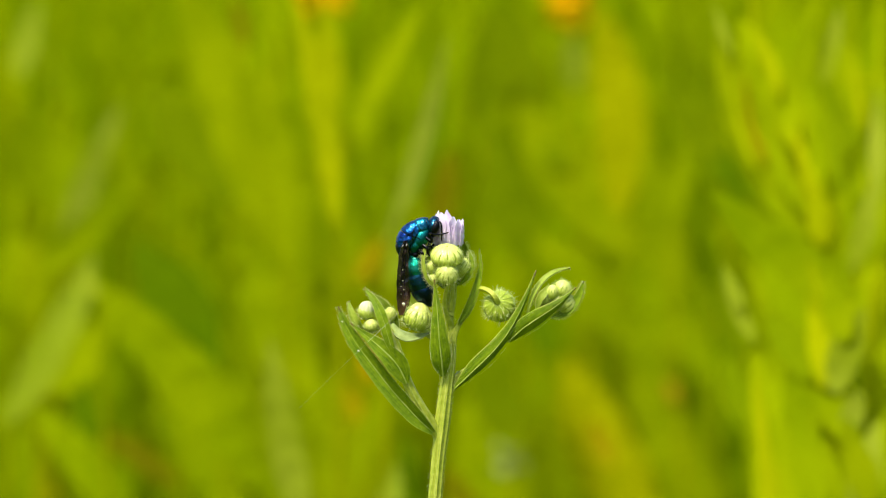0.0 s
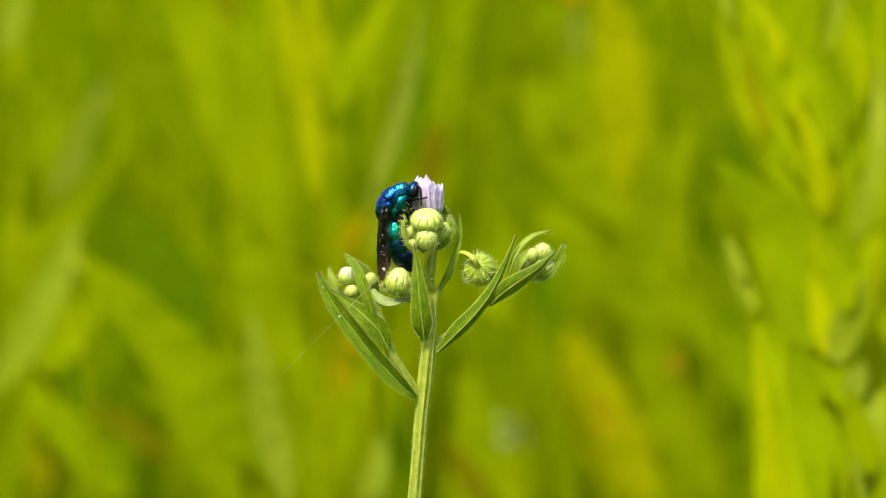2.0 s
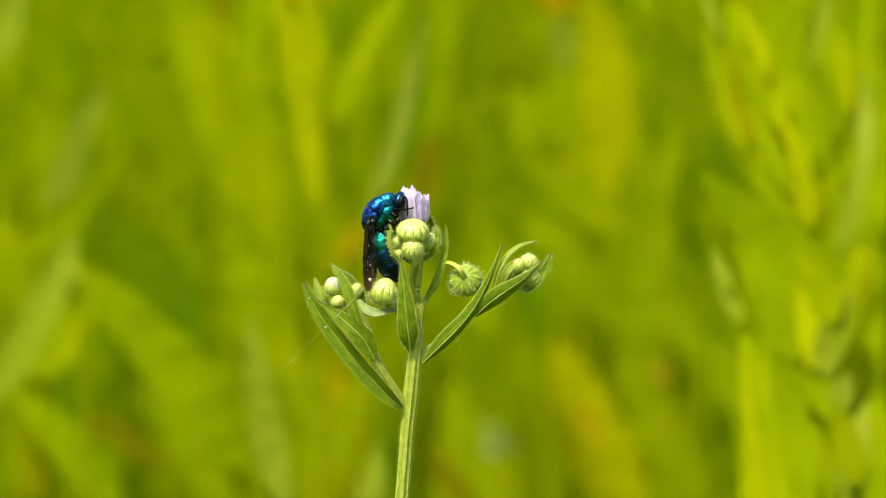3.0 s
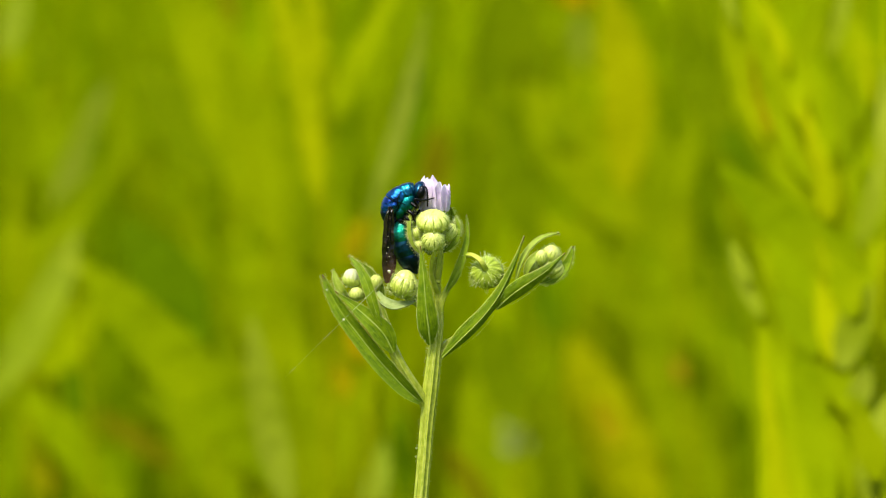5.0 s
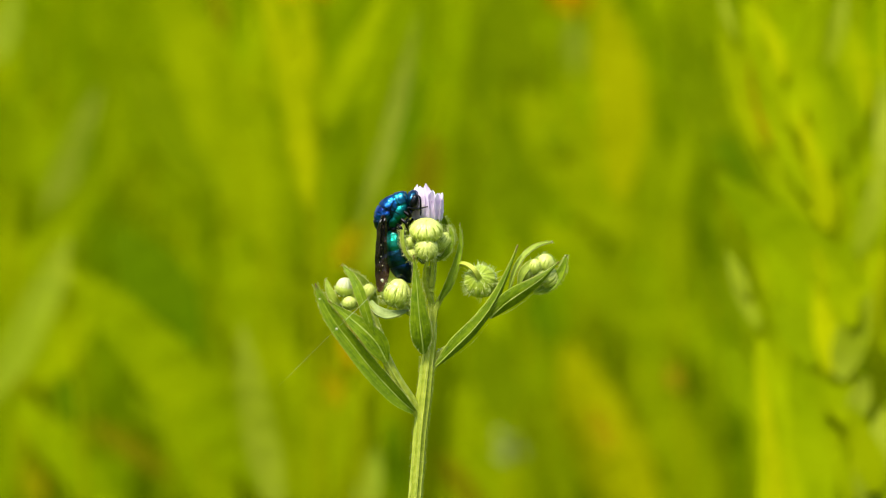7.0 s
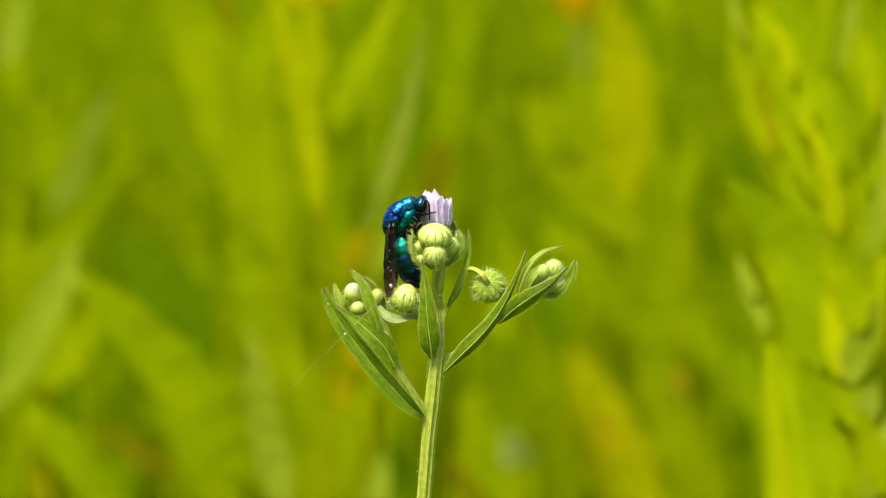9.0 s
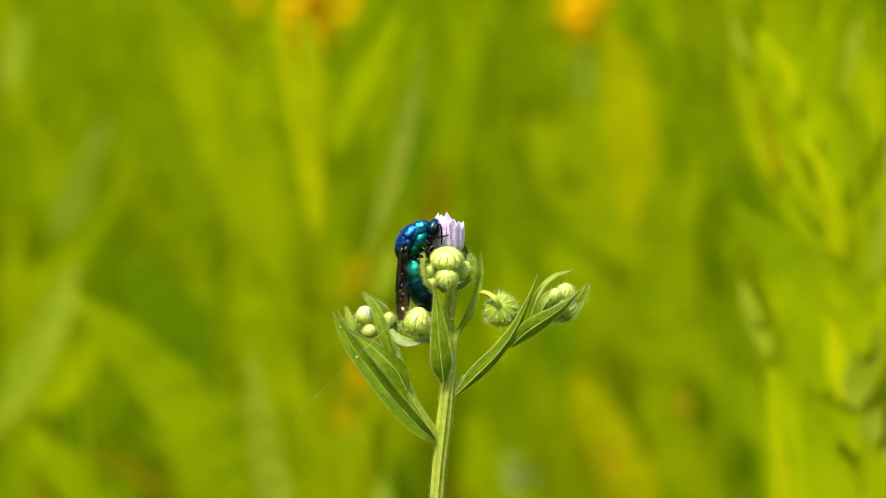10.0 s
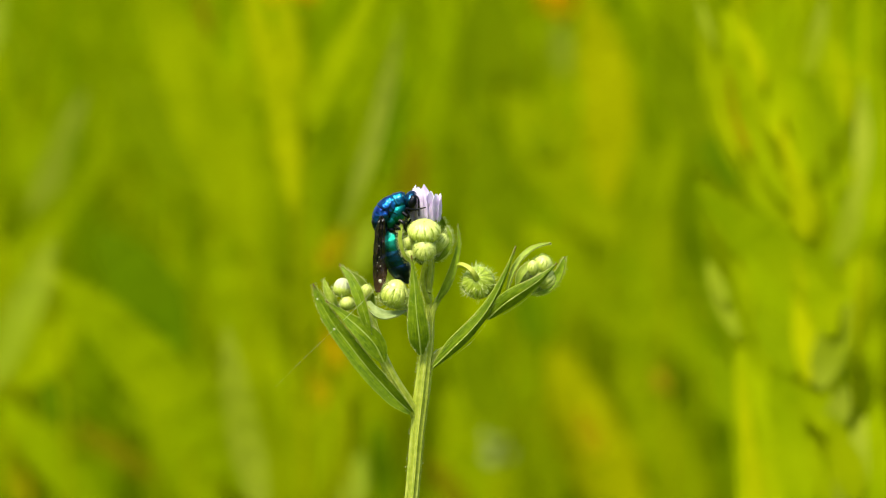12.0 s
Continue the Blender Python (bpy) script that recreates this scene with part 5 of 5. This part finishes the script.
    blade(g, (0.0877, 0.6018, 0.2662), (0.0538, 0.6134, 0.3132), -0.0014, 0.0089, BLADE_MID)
    blade(g, (0.0766, 0.6038, 0.2786), (0.0629, 0.6111, 0.2992), 0.0000, 0.0061, BLADE_DARK_SHADE)
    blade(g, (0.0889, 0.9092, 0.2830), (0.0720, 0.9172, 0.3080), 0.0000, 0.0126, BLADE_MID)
    g = tussock("mixed green and pale grass blades", 0.064, 0.750, STILL)
    blade(g, (0.0667, 0.7636, 0.2618), (0.0703, 0.7724, 0.2913), 0.0010, 0.0058, SHOOT_TIP)
    blade(g, (0.0677, 0.7800, 0.2375), (0.0605, 0.7913, 0.2828), 0.0000, 0.0137, BLADE_FRESH)
    blade(g, (0.0309, 1.0294, 0.2725), (0.0212, 1.0409, 0.3194), 0.0000, 0.0176, BLADE_MID)
    blade(g, (0.0130, 1.0092, 0.2736), (0.0170, 1.0204, 0.3179), 0.0000, 0.0135, BLADE_MID)
    blade(g, (0.0707, 0.7949, 0.2040), (0.0666, 0.8001, 0.2107), 0.0000, 0.0036, RUSSET)
    blade(g, (0.0715, 0.8983, 0.2151), (0.0654, 0.9060, 0.2379), 0.0000, 0.0108, BLADE_FRESH)
    blade(g, (0.0887, 1.0099, 0.2775), (0.0814, 1.0204, 0.3179), 0.0000, 0.0116, BLADE)
    for line, spot, r, mat, label, seed in (
        ([(0.0500, 1.031, 0.2380), (0.0475, 1.053, 0.2766), (0.0449, 1.068, 0.3043)], (0.0442, 1.054, 0.3184), 0.0115, GOLD, "goldenrod stalk with an orange-yellow flower head", 1),
        ([(-0.0450, 1.129, 0.2300), (-0.0478, 1.157, 0.2795), (-0.0491, 1.171, 0.3049)], (-0.0493, 1.155, 0.3251), 0.0150, GOLD, "goldenrod stalk with an orange-yellow flower head", 2),
        ([(-0.0711, 1.239, 0.2664), (-0.0728, 1.256, 0.2974), (-0.0743, 1.266, 0.3154)], (-0.0750, 1.256, 0.3349), 0.009, GOLD, "goldenrod stalk with an orange-yellow flower head", 3),
        ([(0.0209, 0.828, 0.1331), (0.0203, 0.842, 0.1571), (0.0204, 0.849, 0.1701)], (0.0199, 0.841, 0.1805), 0.0064, WHITE, "small fleabane with a white flower head", 4),
    ):
        full = culm_points(Vector(line[0]), 0.0)[:3] + [Vector(q) for q in line]
        fl = tagged(new("flower_stalk"), label, "wildflower")
        fl.location = full[0]
        foot = full[0].copy()
        bm = bmesh.new()
        tube(bm, [p - foot for p in full], [0.002, 0.0016, 0.0012], 16, 6)
        part("stem", bm, SHOOT_STEM, fl)
        flower_cluster(fl, Vector(spot) - foot, r, mat, 30 if mat == GOLD else 40, seed)
        if mat == GOLD:
            SWAY_GOLD.append((fl, 0.25 if seed == 1 else 1.0))


build_right()
build_left()
build_middle()


def build_field():
    """The dense meadow round the place, tall behind, low and open round the fleabane."""
    rnd = random.Random(11)
    edge = random.Random(12)
    verts, faces = [], []

    def grass_blade(x, y, h, w, lean, side):
        b = len(verts)
        n = 5
        tx, ty = math.cos(side), math.sin(side)
        for i in range(n + 1):
            u = i / n
            c = (x + lean[0] * u * u, y + lean[1] * u * u, h * (u - 0.12 * u * u * (abs(lean[0]) + abs(lean[1])) / max(h, 0.05)))
            ww = w / 2 * (1 - u ** 2.2) * (0.75 + 0.5 * u) + 0.0002
            verts.append((c[0] - tx * ww, c[1] - ty * ww, c[2]))
            verts.append((c[0], c[1] - 0.15 * ww, c[2] - 0.15 * ww))
            verts.append((c[0] + tx * ww, c[1] + ty * ww, c[2]))
        for i in range(n):
            q = b + i * 3
            faces.append((q, q + 1, q + 4, q + 3))
            faces.append((q + 1, q + 2, q + 5, q + 4))

    def scatter(count, x0, x1, y0, y1, h0, h1, w0, w1, spread_out=0.5, lane=0.0, loose=0.0):
        for _ in range(count):
            x, y = (rnd.gauss(0, x1 * 0.75) if x1 < 1 else rnd.uniform(x0, x1)), rnd.uniform(y0, y1)
            x, y = x + edge.gauss(0, loose), y + edge.gauss(0, loose * 0.3) * (abs(x) > 0.6)
            if lane:
                x, y = rnd.gauss(0, 2.3), y + rnd.gauss(0, 0.55)
                if abs(x) < lane * rnd.uniform(0.8, 1.3):
                    continue
            h = rnd.uniform(h0, h1)
            if x * x + (y + 0.1) ** 2 < 0.8:
                h = min(h, rnd.uniform(0.06, 0.17))
            a = rnd.uniform(0, 2 * math.pi)
            l = h * rnd.uniform(0.05, spread_out)
            grass_blade(x, y, h, rnd.uniform(w0, w1), (math.cos(a) * l, math.sin(a) * l), rnd.gauss(0, 0.7))

    scatter(2400, -0.6, 0.6, 1.35, 2.3, 0.22, 0.40, 0.007, 0.015)
    scatter(3200, -0.9, 0.9, 2.0, 3.8, 0.26, 0.52, 0.008, 0.018)
    scatter(9000, -3.5, 3.5, -3.0, 5.0, 0.12, 0.38, 0.006, 0.013, loose=0.8)
    scatter(3500, -3.5, 3.5, 3.5, 7.0, 0.30, 0.62, 0.008, 0.016, loose=0.5)
    scatter(2200, -0.8, 0.8, -1.0, 0.7, 0.06, 0.16, 0.004, 0.008)
    scatter(34000, -3.6, 3.6, 1.2, 5.6, 0.20, 0.48, 0.008, 0.017, lane=0.75)
    scatter(12000, -3.6, 3.6, -3.0, 1.3, 0.10, 0.30, 0.006, 0.013, lane=0.75)
    scatter(4000, -0.78, 0.78, -3.0, 1.2, 0.05, 0.14, 0.005, 0.010)
    # unseen tall grass behind the camera, added to darken the wasp's reflections
    for _ in range(9000):
        a, far = rnd.uniform(0, 2 * math.pi), 1.5 + abs(rnd.gauss(0, 1.5))
        x, y = math.cos(a) * far, math.sin(a) * far
        if y > -0.4 and abs(x) < 0.5 + 0.6 * far:
            continue
        h, b = rnd.uniform(0.30, 0.72), rnd.uniform(0, 2 * math.pi)
        l = h * rnd.uniform(0.05, 0.5)
        grass_blade(x, y, h, rnd.uniform(0.008, 0.016), (math.cos(b) * l, math.sin(b) * l), rnd.gauss(0, 0.7))
    me = bpy.data.meshes.new("meadow_grass")
    me.from_pydata(verts, [], faces)
    me.materials.append(FIELD)
    me.polygons.foreach_set("use_smooth", [True] * len(me.polygons))
    ob = new("meadow_grass", me)
    tagged(ob, "dense yellow-green meadow grass", "grass", kind="stuff")


build_field()


# ---- what moves ----
def motions():
    plant_sway = [(0.0, 0.014), (0.5, 0.032), (1.0, -0.122), (1.5, -0.466), (2.0, -0.676), (2.5, -0.728), (3.0, -0.688), (3.5, -0.521), (5.5, -0.563), (6.0, -0.563), (6.5, -0.602), (8.5, -0.536), (9.0, -0.519), (9.5, -0.498), (10.0, -0.255), (10.5, -0.082), (11.0, -0.548), (11.5, -0.554), (12.0, -0.260)]
    for thing in (plant, wasp, silk):
        walk(thing, [(t, pose(0, 0, 0.12) @ pose(0, 0, 0, 0, a, 0) @ pose(0, 0, -0.12)) for t, a in plant_sway])
    right_sway = [(0.0, 0.024, 0.7), (0.5, 0.045, 1.0), (1.0, 0.226, 1.2), (1.5, 0.132, 0.7), (2.0, 0.034, 0.5), (2.5, -0.002, -0.1), (3.0, 0.013, 0.2), (3.5, -0.051, 0.4), (5.5, -0.053, 0.5), (6.0, -0.012, 0.0), (6.5, 0.000, 0.0), (8.5, 0.169, 0.3), (9.0, 0.140, 0.1), (9.5, 0.141, -0.3), (10.0, 0.129, -0.1), (10.5, -0.417, -0.5), (11.0, 0.105, -2.1), (11.5, -0.018, -1.9), (12.0, -0.208, -1.1)]
    for thing in SWAY_RIGHT:
        foot = thing.location.copy()
        walk(thing, [(t, pose(foot.x, foot.y, foot.z + dz * 0.001, 0, a, 0)) for t, a, dz in right_sway])
    left_sway = [(0.0, 1.038), (0.5, 0.347), (1.0, 0.813), (1.5, 1.127), (2.0, 0.119), (2.5, 0.805), (3.0, 0.658), (3.5, 0.191), (5.5, 0.061), (6.0, -0.025), (6.5, 0.000), (8.5, -0.194), (9.0, 0.075), (9.5, 0.036), (10.0, -0.092), (10.5, 0.064), (11.0, 0.380), (11.5, -1.244), (12.0, -0.128)]
    for thing in SWAY_LEFT:
        foot = thing.location.copy()
        walk(thing, [(t, pose(foot.x, foot.y, foot.z, 0, a, 0)) for t, a in left_sway])
    gold_nod = [(0.0, 1.5), (1.0, 1.0), (3.0, 0.0), (6.0, 0.0), (8.5, 0.0), (9.0, 1.0), (9.5, 9.0), (10.0, 13.5), (10.5, 14.0), (11.0, 14.0), (11.5, 13.0), (12.0, 3.0)]
    lean = dict(left_sway)
    for thing, share in SWAY_GOLD:
        foot = thing.location.copy()
        walk(thing, [(t, pose(foot.x, foot.y, foot.z, a * share, 0 if share < 1 else lean[t], 0)) for t, a in gold_nod])


motions()
